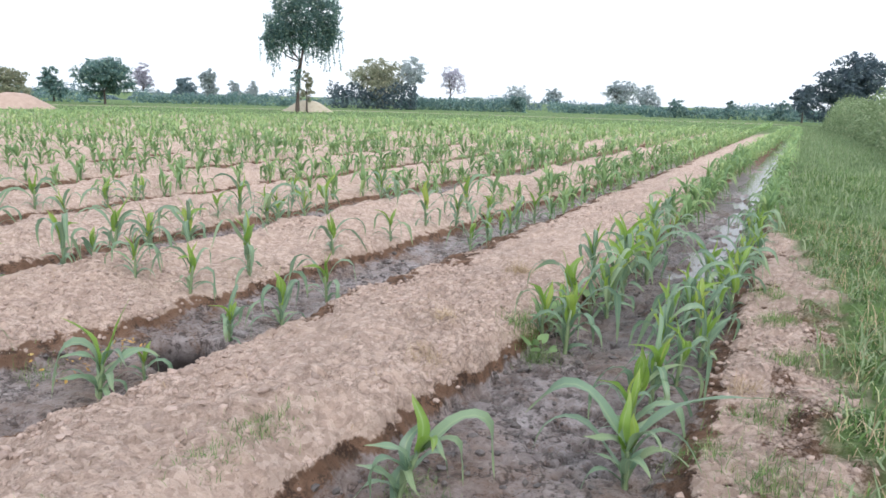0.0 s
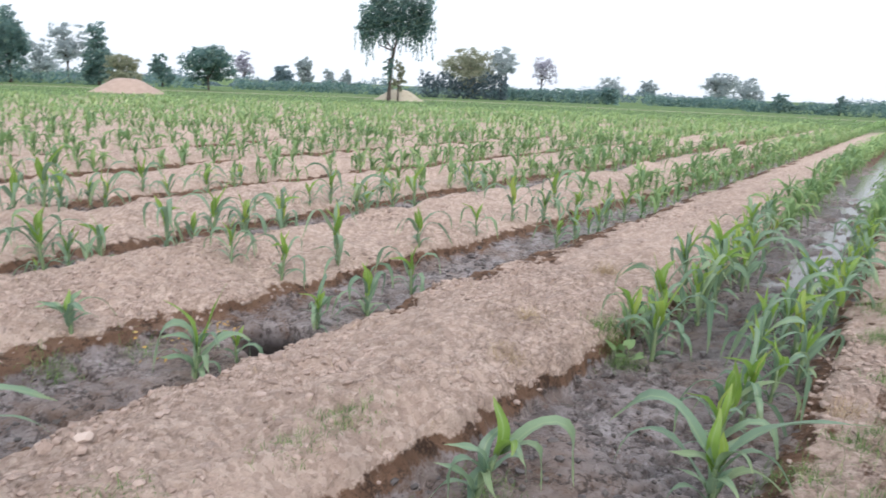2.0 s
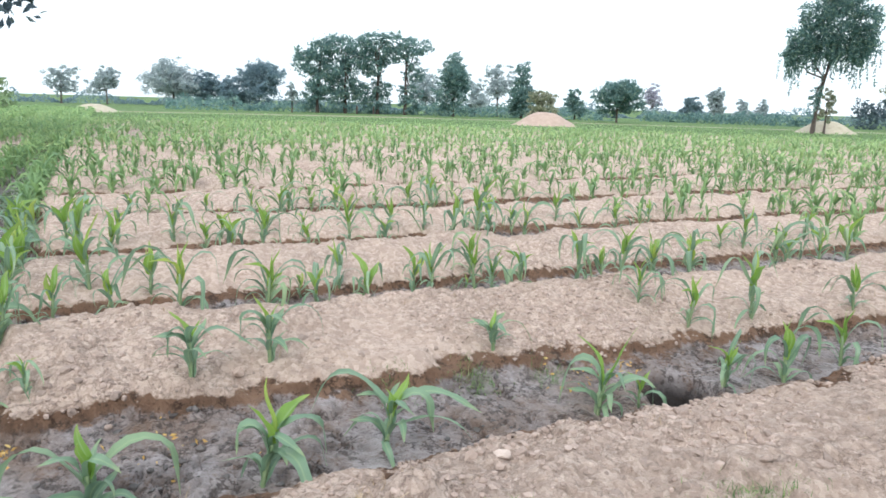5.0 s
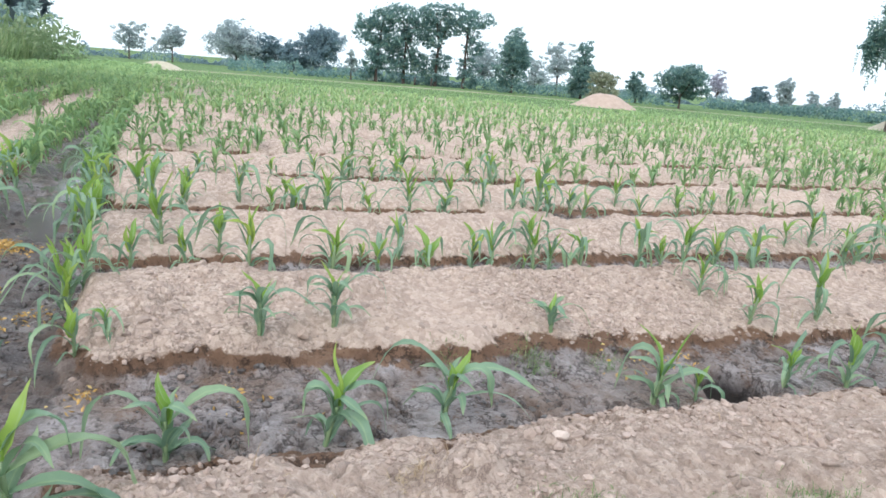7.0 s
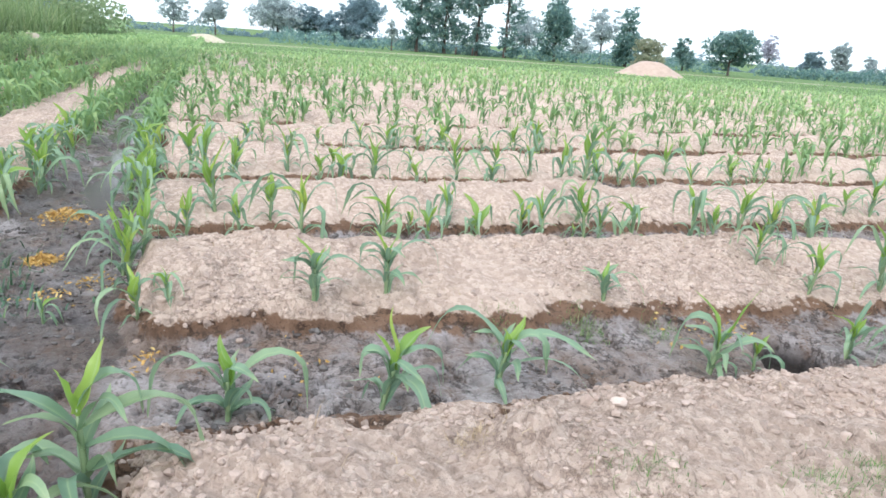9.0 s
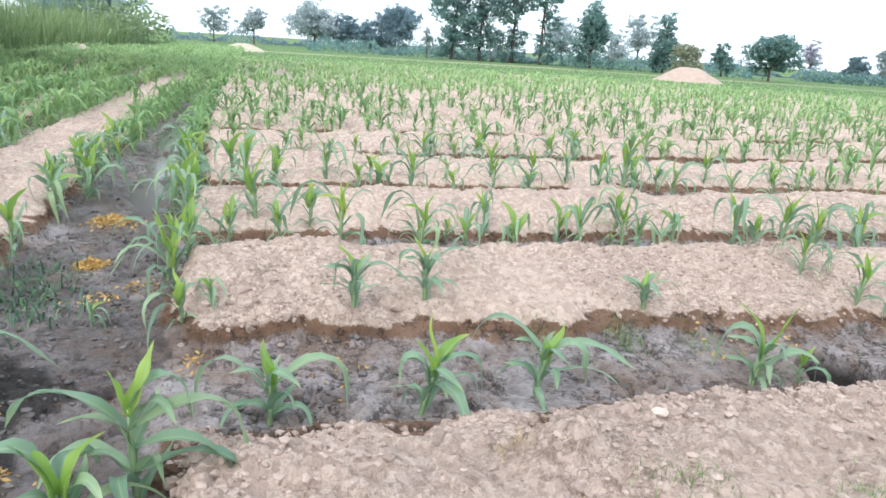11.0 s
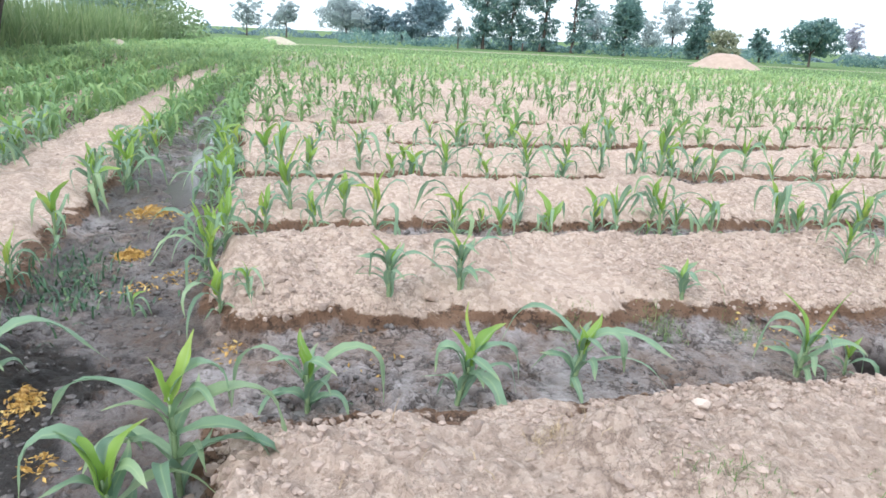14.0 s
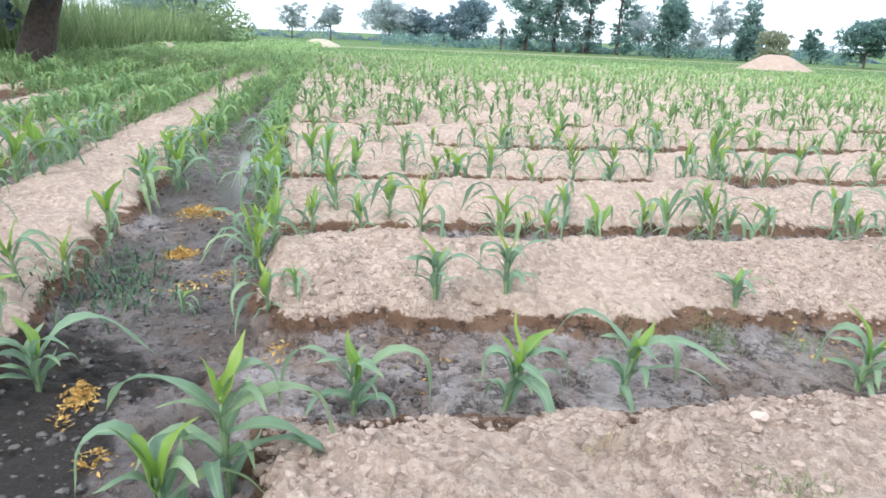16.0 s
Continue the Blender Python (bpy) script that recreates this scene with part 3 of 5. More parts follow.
        soak_and_shade = np.maximum(soak_and_shade, in_ditch * 0.55 * smooth(-0.5, 0.3, vnoise(x, y, 1.3, 55) + 0.5 * vnoise(x, y, 6, 56)))
        return z, np.clip(wet, 0, 1), np.clip(turf, 0, 1), tone, soak_and_shade
    return z, np.clip(wet, 0, 1), np.clip(turf, 0, 1)


def ground_z(x, y):
    return float(terrain(np.array([x]), np.array([y]))[0][0])


def steps(*runs):
    """Grid lines: (from, to, step) runs, joined."""
    out = []
    for a, b, d in runs:
        out += list(np.arange(a, b - 1e-6, d))
    return np.array(out + [runs[-1][1]])


gx = steps((-3000, -400, 400), (-400, -130, 45), (-130, -62, 4), (-62, -22, 0.35), (-22, -9, 0.15), (-9, -4.7, 0.05), (-4.7, -3.6, 0.022), (-3.6, 0.3, 0.0115), (0.3, 3, 0.06), (3, 12, 0.5), (12, 100, 8), (100, 400, 60), (400, 3000, 520))
gy = steps((-3000, -400, 400), (-400, -60, 34), (-60, -16, 1.0), (-16, -5, 0.2), (-5, -2, 0.05), (-2, -1, 0.024), (-1, 3.4, 0.0115), (3.4, 5.2, 0.022), (5.2, 9, 0.05), (9, 25, 0.22), (25, 80, 0.8), (80, 140, 5), (140, 400, 50), (400, 3000, 520))
X, Y = np.meshgrid(gx, gy)
gz, gw, gg, gt, gs = terrain(X.ravel(), Y.ravel(), True)
nx, ny = len(gx), len(gy)
ii = np.arange(nx * ny).reshape(ny, nx)
quads = np.stack([ii[:-1, :-1], ii[:-1, 1:], ii[1:, 1:], ii[1:, :-1]], -1).reshape(-1, 4)
gm = mesh_fast("ground", np.stack([X.ravel(), Y.ravel(), gz], -1), quads, SOIL)
for key, val in (("wet", gw), ("green", gg), ("tone", gt), ("soak_and_shade", gs)):
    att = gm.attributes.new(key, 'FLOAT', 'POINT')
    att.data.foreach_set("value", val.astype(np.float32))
ground = tagged(new("ground", gm), "ridged pinkish dry soil with muddy irrigation furrows", "ground", kind="structure")


# ---- standing water in furrows ----
def strip(name, centre, half, level, label):
    v, f_ = [], []
    for i, c in enumerate(centre):
        d = Vector(centre[min(i + 1, len(centre) - 1)]) - Vector(centre[max(i - 1, 0)])
        side = Vector((-d.y, d.x)).normalized() * half
        v += [(c[0] + side.x, c[1] + side.y, level), (c[0] - side.x, c[1] - side.y, level)]
        if i:
            f_.append((2 * i - 2, 2 * i - 1, 2 * i + 1, 2 * i))
    return tagged(new(name, mesh_from(name, v, f_, WATER)), label, "water", kind="structure")


strip("water_channel", [(0.5 * (bank_foot(y) + ridge_right(y)), y) for y in np.arange(1.0, 45, 1.0)], 0.5, 0.0, "shallow muddy water reflecting the pale sky")
strip("water_ditch", [(x, ditch_right(x) - 0.36) for x in np.arange(0.5, -30, -1.0)], 0.5, 0.0, "shallow muddy water in the cross ditch")
strip("water_furrow", [(0.5 * (ridge_left(y) + bed_front(y)), y) for y in np.arange(-0.4, 2.0, 0.3)], 0.4, 0.0, "thin film of muddy water in a furrow")


# ---- maize ----
def leaf_shape(r, az, base, length, width, rise, bend, n=9, fold=0.5, wave=1.0, twist=0.8, root=(0.0, 0.0)):
    """A long maize leaf: arching ribbon with a folded midrib, returns verts and faces."""
    d = np.array([math.cos(az), math.sin(az), 0])
    side = np.array([-math.sin(az), math.cos(az), 0])
    p = np.array([root[0] + 0.006 * d[0], root[1] + 0.006 * d[1], base])
    curl = r.uniform(-twist, twist)
    start_, span_ = r.uniform(0.02, 0.22), r.uniform(0.45, 0.8)
    ph = r.uniform(0, 6)
    verts, faces = [], []
    for i in range(n + 1):
        t = i / n
        sw = min(max((t - start_) / span_, 0.0), 1.0)
        el = max(rise - bend * sw * sw * (3 - 2 * sw) - 0.15 * t, -1.45)
        way = d * math.cos(el) + np.array([0, 0, 1]) * math.sin(el)
        up = -d * math.sin(el) + np.array([0, 0, 1]) * math.cos(el)
        sd = side * math.cos(curl * t * 2) + up * math.sin(curl * t * 2)
        wd = width * 1.12 * (0.5 + 1.8 * t) * (1 - t) ** 1.02
        wd = max(wd, 0.0)
        ripple = 0.10 * wave * wd * math.sin(ph + 16 * t)
        lift = fold * wd * 0.5 * (1 - 0.6 * t)
        if i == n:
            verts.append(p)
        else:
            verts += [p + sd * wd / 2 + up * (lift + ripple), p, p - sd * wd / 2 + up * (lift - ripple)]
        p = p + way * length / n + side * 0.03 * math.sin(ph + 5 * t) * length
    for i in range(n - 1):
        o = 3 * i
        faces += [(o, o + 1, o + 4, o + 3), (o + 1, o + 2, o + 5, o + 4)]
    o = 3 * (n - 1)
    faces += [(o, o + 1, o + 3), (o + 1, o + 2, o + 3)]
    return verts, faces


def maize_specs(r):
    """Leaves of one plant of about 0.36 m: azimuth, base, length, width, rise, bend, fold."""
    az = r.uniform(0, 2 * math.pi)
    out = []
    count = int(r.integers(6, 9))
    for i in range(count):
        t = i / (count - 1)
        a = az + math.pi * i + r.uniform(-0.6, 0.6)
        if i < 2:
            out.append((a, 0.02 + 0.05 * t, r.uniform(0.15, 0.26), r.uniform(0.016, 0.027), r.uniform(0.5, 1.0), r.uniform(1.3, 2.3), 0.4))
        else:
            out.append((a, 0.03 + 0.14 * t, r.uniform(0.26, 0.44), r.uniform(0.024, 0.04), r.uniform(0.85, 1.35), r.uniform(1.8, 3.2), 0.4))
    for i in range(2):
        out.append((az + 1.5 + math.pi * i + r.uniform(-0.7, 0.7), 0.13 + 0.03 * i, r.uniform(0.15, 0.23), r.uniform(0.036, 0.056), r.uniform(1.25, 1.5), r.uniform(0.0, 1.3), 0.85))
    for i in range(3):
        out.append((az + 2.1 * i + r.uniform(-0.5, 0.5), 0.004 + 0.025 * i, r.uniform(0.1, 0.17), r.uniform(0.022, 0.03), r.uniform(1.15, 1.4), r.uniform(0.2, 1.6), 0.4))
    out.append((az + r.uniform(-1, 1), 0.17, r.uniform(0.14, 0.2), 0.017, r.uniform(1.35, 1.55), r.uniform(0.0, 0.4), 0.85))
    return out


def maize_plant(seed):
    r = np.random.default_rng(seed)
    plant = tagged(new("maize_plant"), "young green maize plant with arching strap leaves in moist soil", "maize plant", "maize plants in the field")
    st = Shape()
    lean = r.uniform(-0.012, 0.012, 2)
    st.tube([(0, 0, -0.03), (lean[0] * 0.4, lean[1] * 0.4, 0.06), (lean[0], lean[1], 0.13), (lean[0], lean[1], 0.19)], [0.0085, 0.009, 0.008, 0.004], 7)
    part("stalk", st.mesh("stalk", STALK), plant, "pale green stalk")
    for az, base, ln, wd, rise, bend, fold in maize_specs(r):
        leaf_part(plant, leaf_shape(r, az, base, ln, wd, rise, bend, 9, fold), 9, fold > 0.7)
    return plant


def leaf_part(plant, shape, n, young):
    v, f_ = shape
    me = mesh_from("leaf", v, f_, MAIZE_YOUNG if young else MAIZE)
    rib = [0.0 if i % 3 == 1 else 1.0 for i in range(len(v) - 1)] + [0.0]
    run = [(i // 3) / n for i in range(len(v) - 1)] + [1.0]
    for key, val in (("rib", rib), ("run", run)):
        me.attributes.new(key, 'FLOAT', 'POINT').data.foreach_set("value", val)
    part("leaf", me, plant)


def own_maize(x, y, turn, stem, lean, leaves, seed, label="young green maize plant with arching strap leaves in moist soil"):
    """A plant with a shape of its own, turned by so many degrees. Leaves: azimuth, base, length, width, rise in degrees, bend in degrees, 1 for the bright whorl."""
    r = np.random.default_rng(seed)
    plant = tagged(new("maize_plant"), label, "maize plant", "maize plants in the field")
    st = Shape()
    st.tube([(lean * t, 0, stem * t - 0.03 * (t == 0)) for t in (0, 0.35, 0.7, 1.0)], [0.009, 0.0095, 0.0085, 0.004], 8)
    part("stalk", st.mesh("stalk", STALK), plant, "pale green stalk")
    sheaths = [(50 + 125 * i, 0.004 + stem * 0.16 * i, 0.13 + stem * 0.25, 0.036, 74, 40 + 30 * (i % 3), 0) for i in range(6)]
    for az, base, ln, wd, rise, bend, young in (*leaves, *sheaths):
        shape = leaf_shape(r, radians(az), base, ln * 1.06, wd * (0.92 if young else 1.25), radians(rise), radians(bend), 12, 0.85 if young else 0.42, 1.0, 0.25 if young else 0.4, (lean * base / stem, 0))
        leaf_part(plant, shape, 12, young)
    plant.matrix_basis = Matrix.LocRotScale((x, y, ground_z(x, y) - 0.01), Euler((0, 0, radians(turn))), None)
    placed.append((x, y))


VARIANTS = [maize_plant(100 + i) for i in range(10)]
used = [False] * len(VARIANTS)
placed = []


def plant_maize(x, y, h, kind_=None, yaw=None):
    """A plant as a thing of its own, h metres high."""
    i = int(rng.integers(len(VARIANTS)))
    i = i if kind_ is None else kind_
    s = h / 0.34 * rng.uniform(0.95, 1.05)
    m = Matrix.LocRotScale((x, y, ground_z(x, y) - 0.01), Euler((rng.uniform(-0.1, 0.1), rng.uniform(-0.1, 0.1), rng.uniform(0, 6.28) if yaw is None else yaw)), (s, s, s))
    if not used[i]:
        used[i] = True
        VARIANTS[i].matrix_basis = m
    else:
        c = copy_thing(VARIANTS[i], Matrix.Identity(4))
        c.matrix_basis = m
    placed.append((x, y))


FURROW_PLANTS = [(-2.42, 2.02, 0.2), (-2.50, 2.56, 0.26), (-2.50, 2.92, 0.36), (-2.58, 3.38, 0.35)]
CORNER_PLANTS = [(-2.75, -1.75, 0.34), (-2.6, -1.55, 0.3), (-3.1, -1.95, 0.36), (-2.9, -2.1, 0.35), (-3.02, -1.69, 0.32), (-3.27, -1.59, 0.26), (-3.06, -0.99, 0.16)]
RIDGE_PLANTS = [(-2.94, -0.58, 0.26), (-2.97, -0.46, 0.19), (-3.44, -0.72, 0.36), (-3.50, -0.66, 0.34), (-3.34, 2.63, 0.27), (-3.07, 2.78, 0.32), (-3.10, 3.25, 0.42), (-3.06, 4.0, 0.32), (-3.06, 4.69, 0.30)]
BED_PLANTS = [(-4.48, -0.09, 0.33), (-4.25, 0.59, 0.31), (-4.43, 0.81, 0.19), (-4.48, 1.08, 0.33), (-4.45, 1.24, 0.2), (-4.42, 1.58, 0.31), (-4.40, 1.95, 0.16), (-4.41, 2.15, 0.31), (-4.62, 2.07, 0.35), (-4.43, 3.06, 0.32), (-4.6, 3.64, 0.25), (-4.56, 3.97, 0.36), (-4.58, -0.44, 0.42), (-5.06, -0.54, 0.44), (-5.39, 2.42, 0.45), (-5.76, 0.41, 0.42)]
CHANNEL_PLANTS = [(-1.16, 3.65, 0.36), (-1.2, 3.9, 0.4), (-1.12, 4.3, 0.38), (-1.2, 4.75, 0.42), (-1.25, 5.3, 0.4), (-0.5, 2.68, 0.34), (-0.56, 2.88, 0.36), (-0.46, 3.62, 0.36), (-0.5, 4.25, 0.35), (-0.52, 5.0, 0.36), (-0.62, 5.3, 0.34), (-1.19, 3.42, 0.35), (-1.06, 3.41, 0.42), (-1.08, 4.1, 0.43), (-1.12, 4.5, 0.46), (-1.12, 5.04, 0.42), (-0.62, 3.5, 0.36), (-0.68, 3.85, 0.36), (-0.64, 4.1, 0.38), (-0.7, 4.4, 0.36), (-0.6, 4.8, 0.36), (-0.74, 5.15, 0.38), (-1.28, 4.4, 0.4), (-1.26, 4.92, 0.42), (-1.2, 5.5, 0.42), (-0.53, 3.04, 0.36), (-0.50, 3.34, 0.32), (-0.55, 3.96, 0.40), (-0.5, 4.61, 0.34), (-0.59, 5.54, 0.38)]
DITCH_PLANTS = [(-3.67, -0.80, 0.40), (-4.55, -0.86, 0.38), (-4.04, -0.84, 0.34), (-4.07, -1.72, 0.37), (-4.91, -1.80, 0.38)]
for group_ in (FURROW_PLANTS, CORNER_PLANTS, RIDGE_PLANTS, BED_PLANTS, CHANNEL_PLANTS, DITCH_PLANTS):
    for px_, py_, h_ in group_:
        plant_maize(px_, py_, h_)

# the plants beside the near ridge, each with its own leaves
own_maize(-2.24, -0.15, 94, 0.2, 0.0, ((8, 0.14, 0.5, 0.04, 52, 150, 0), (172, 0.13, 0.44, 0.038, 45, 125, 0), (190, 0.06, 0.22, 0.028, 35, 90, 0), (20, 0.05, 0.19, 0.042, 25, 60, 0), (-30, 0.04, 0.2, 0.03, 40, 100, 0), (95, 0.15, 0.17, 0.05, 86, 20, 1), (270, 0.16, 0.14, 0.036, 84, 10, 1)), 501)
own_maize(-2.25, 0.38, 80, 0.2, 0.05, ((185, 0.14, 0.24, 0.044, 80, 175, 0), (0, 0.22, 0.28, 0.046, 35, 120, 0), (-40, 0.14, 0.31, 0.056, 12, 62, 0), (150, 0.07, 0.2, 0.026, 45, 120, 0), (20, 0.1, 0.36, 0.022, 40, 110, 0), (30, 0.17, 0.2, 0.072, 72, 40, 1), (200, 0.17, 0.16, 0.06, 80, 20, 1), (95, 0.2, 0.2, 0.02, 93, 5, 1)), 502)
own_maize(-2.35, 0.845, 70, 0.2, 0.03, ((172, 0.19, 0.48, 0.04, 42, 105, 0), (8, 0.2, 0.34, 0.04, 25, 50, 0), (-5, 0.19, 0.3, 0.046, 50, 165, 0), (165, 0.08, 0.24, 0.026, 55, 100, 0), (0, 0.1, 0.38, 0.022, 30, 80, 0), (-80, 0.04, 0.18, 0.03, 40, 90, 0), (60, 0.15, 0.17, 0.06, 80, 35, 1), (240, 0.15, 0.14, 0.045, 82, 20, 1)), 503)
own_maize(-2.43, 1.815, 53, 0.19, 0.03, ((165, 0.12, 0.4, 0.044, 72, 150, 0), (10, 0.08, 0.26, 0.042, 48, 80, 0), (190, 0.05, 0.22, 0.026, 55, 90, 0), (-5, 0.04, 0.2, 0.03, 45, 150, 0), (-60, 0.04, 0.2, 0.028, 35, 100, 0), (15, 0.15, 0.28, 0.03, 74, 10, 1), (170, 0.13, 0.26, 0.046, 80, 30, 1)), 504)
own_maize(-2.95, 0.155, 87, 0.2, 0.0, ((185, 0.16, 0.22, 0.04, 72, 170, 0), (10, 0.13, 0.32, 0.026, 48, 80, 0), (160, 0.1, 0.18, 0.018, 40, 90, 0), (30, 0.08, 0.24, 0.016, 25, 60, 0), (150, 0.16, 0.16, 0.04, 74, 20, 1), (20, 0.16, 0.12, 0.03, 76, 10, 1)), 505)
own_maize(-3.06, 0.49, 81, 0.2, 0.0, ((180, 0.17, 0.28, 0.046, 65, 170, 0), (5, 0.15, 0.38, 0.024, 50, 145, 0), (170, 0.12, 0.2, 0.018, 55, 110, 0), (15, 0.08, 0.2, 0.02, 30, 70, 0), (165, 0.17, 0.17, 0.042, 80, 15, 1), (30, 0.15, 0.14, 0.034, 78, 15, 1)), 506)
own_maize(-3.015, 1.57, 62, 0.12, 0.0, ((10, 0.1, 0.26, 0.022, 55, 110, 0), (175, 0.09, 0.14, 0.026, 60, 40, 0), (30, 0.06, 0.14, 0.014, 30, 60, 0), (100, 0.1, 0.11, 0.034, 78, 15, 1)), 507)
own_maize(-1.74, -0.46, 105, 0.32, -0.01, ((160, 0.26, 0.42, 0.05, 58, 110, 0), (0, 0.33, 0.26, 0.056, 55, 165, 0), (5, 0.26, 0.56, 0.058, 38, 110, 0), (-12, 0.2, 0.52, 0.056, 32, 92, 0), (-25, 0.13, 0.42, 0.055, 35, 90, 0), (165, 0.14, 0.3, 0.04, 30, 90, 0), (-100, 0.1, 0.3, 0.045, 45, 110, 0), (40, 0.3, 0.2, 0.066, 80, 25, 1), (220, 0.3, 0.17, 0.05, 82, 15, 1)), 508, "tall young maize plant with broad blue-green leaves beside the ditch")
own_maize(-1.58, -0.58, 111, 0.2, -0.02, ((178, 0.12, 0.42, 0.055, 78, 175, 0), (190, 0.06, 0.3, 0.05, 30, 80, 0), (0, 0.1, 0.34, 0.05, 40, 90, 0), (-60, 0.08, 0.3, 0.045, 40, 100, 0), (60, 0.15, 0.26, 0.05, 50, 120, 0), (150, 0.16, 0.22, 0.085, 76, 45, 1), (20, 0.16, 0.2, 0.075, 74, 40, 1)), 509, "low maize plant with a broad bright green whorl in dark mud")
own_maize(-2.32, -1.27, 119, 0.18, 0.0, ((4, 0.12, 0.52, 0.056, 52, 95, 0), (175, 0.12, 0.4, 0.046, 60, 120, 0), (150, 0.08, 0.3, 0.036, 55, 110, 0), (30, 0.06, 0.26, 0.03, 40, 90, 0), (185, 0.05, 0.22, 0.03, 35, 80, 0), (120, 0.14, 0.16, 0.05, 80, 20, 1)), 510)
own_maize(-1.0, 1.88, 35, 0.2, 0.08, ((8, 0.19, 0.46, 0.05, 48, 125, 0), (-10, 0.18, 0.26, 0.036, 35, 130, 0), (200, 0.12, 0.24, 0.044, 40, 150, 0), (190, 0.06, 0.18, 0.03, 20, 60, 0), (10, 0.12, 0.2, 0.026, 40, 120, 0), (100, 0.18, 0.17, 0.05, 80, 25, 1), (280, 0.18, 0.18, 0.045, 60, 60, 1)), 511)
own_maize(-0.425, 2.36, 15, 0.18, 0.0, ((170, 0.16, 0.5, 0.052, 62, 105, 0), (15, 0.14, 0.5, 0.052, 62, 60, 0), (-5, 0.12, 0.3, 0.046, 58, 110, 0), (180, 0.06, 0.42, 0.034, 48, 125, 0), (200, 0.03, 0.24, 0.028, 40, 100, 0), (20, 0.04, 0.3, 0.034, 55, 90, 0), (110, 0.14, 0.19, 0.055, 84, 20, 1), (290, 0.14, 0.16, 0.045, 84, 10, 1)), 512)

# rows farther off: seats first, the nearest become things, the rest one joined crop
seats = []


def sow(x, y, h):
    if all((x - a) ** 2 + (y - b) ** 2 > 0.03 for a, b in placed if abs(x - a) < 0.2):
        seats.append((x, y, h))


for y in np.arange(5.2, 42, 0.2):
    if y > 5.6:
        sow(ridge_right(y) + rng.uniform(-0.12, 0.03), y + rng.uniform(-0.06, 0.06), rng.uniform(0.26, 0.42))
    sow(bank_foot(y) + rng.uniform(-0.02, 0.12), y + rng.uniform(-0.06, 0.06), rng.uniform(0.24, 0.38))
for y in np.arange(5.1, 50, 0.34):
    sow(ridge_left(y) - rng.uniform(0.0, 0.15), y + rng.uniform(-0.1, 0.1), rng.uniform(0.25, 0.4))
for x in np.arange(-5.0, -58, -0.18):
    sow(x, ditch_right(x) + rng.uniform(-0.06, 0.1), rng.uniform(0.28, 0.44))
    sow(x, ditch_left(x) - rng.uniform(-0.05, 0.12), rng.uniform(0.28, 0.44))
for k, off in enumerate(BEDS[:-1]):
    for side, row in ((0.03, 0), (0.86, 1)):
        y = -14.0
        while y < FIELD_R:
            y += rng.uniform(0.24, 0.46) if y < 8 and k < 8 else rng.uniform(0.17, 0.3)
            if k == 0 and row == 0 and y < 5:
                continue
            if k == 1 and row == 0 and y < 4.2:
                continue
            x = float(bed_x(off + side + rng.uniform(-0.06, 0.1), y))
            if y < ditch_right(x) + 0.15 or math.hypot(x, y) > FIELD_R - 3:
                continue
            far_ = math.hypot(x, y)
            if rng.random() < (0.2 if far_ < 32 else 0.6):
                continue
            sow(x, y, rng.uniform(0.24, 0.42) * (1 if far_ < 28 else max(0.42, 1 - (far_ - 28) / 20)))
for x in np.arange(-9.0, -57, -0.16):
    if rng.random() < smooth(-8.0, -28.0, x):
        sow(x, float(ditch_left(x)) - rng.uniform(0.1, 1.0), rng.uniform(0.25, 0.42))
for j in range(8):
    for half_ in ((-0.2, 0.05, 0.55, 0.85) if j == 0 else (0.05, 0.55, 0.85)):
        x = -3.0
        while x > -57:
            x -= rng.uniform(0.16, 0.3) if x > -30 else rng.uniform(0.25, 0.4)
            y = float(ditch_left(x)) - 1.15 - 1.25 * j - half_ + rng.uniform(-0.08, 0.08)
            if vnoise(x, y, 0.6, 19) + rng.uniform(-0.5, 0.5) > -0.3:
                sow(x, y, rng.uniform(0.3, 0.46))
seats.sort(key=lambda s: math.hypot(s[0] + 0.5, s[1]))
near_count = 300 - len(placed)
for s_ in seats[:near_count]:
    plant_maize(*s_)


def joined_crop(name, seats_, segments, label, widen=1.1, skip=1, mat=MAIZE_FAR):
    """All the plants of a far part of the field in one mesh."""
    kinds = []
    for i in range(8):
        r = np.random.default_rng(300 + i)
        v, f_ = [], []
        for az, base, ln, wd, rise, bend, fold in maize_specs(r)[skip:]:
            lv, lf = leaf_shape(r, az, base, ln, wd * widen, rise, bend, segments, fold)
            o = len(v)
            v += lv
            for q in lf:
                q = tuple(a + o for a in q)
                f_ += [q[:3], (q[0], q[2], q[3])] if len(q) == 4 else [q]
        kinds.append((np.array(v), np.array(f_)))
    xs = np.array([s[0] for s in seats_])
    ys = np.array([s[1] for s in seats_])
    zs = terrain(xs, ys)[0]
    vv, ff, o = [], [], 0
    for (x, y, h), z in zip(seats_, zs):
        v, f_ = kinds[int(rng.integers(8))]
        a, s = rng.uniform(0, 6.28), h / 0.34
        c, n_ = math.cos(a), math.sin(a)
        p = v * s
        vv.append(np.stack([x + c * p[:, 0] - n_ * p[:, 1], y + n_ * p[:, 0] + c * p[:, 1], z + p[:, 2] - 0.005], -1))
        ff.append(f_ + o)
        o += len(v)
    ob = new(name, mesh_fast(name, np.concatenate(vv), np.concatenate(ff), mat))
    return tagged(ob, label, "maize crop", kind="stuff")


mid_seats = [s for s in seats[near_count:] if math.hypot(s[0], s[1]) < 16]
far_seats = [s for s in seats[near_count:] if 16 <= math.hypot(s[0], s[1]) < 32]
last_seats = [s for s in seats[near_count:] if math.hypot(s[0], s[1]) >= 32]
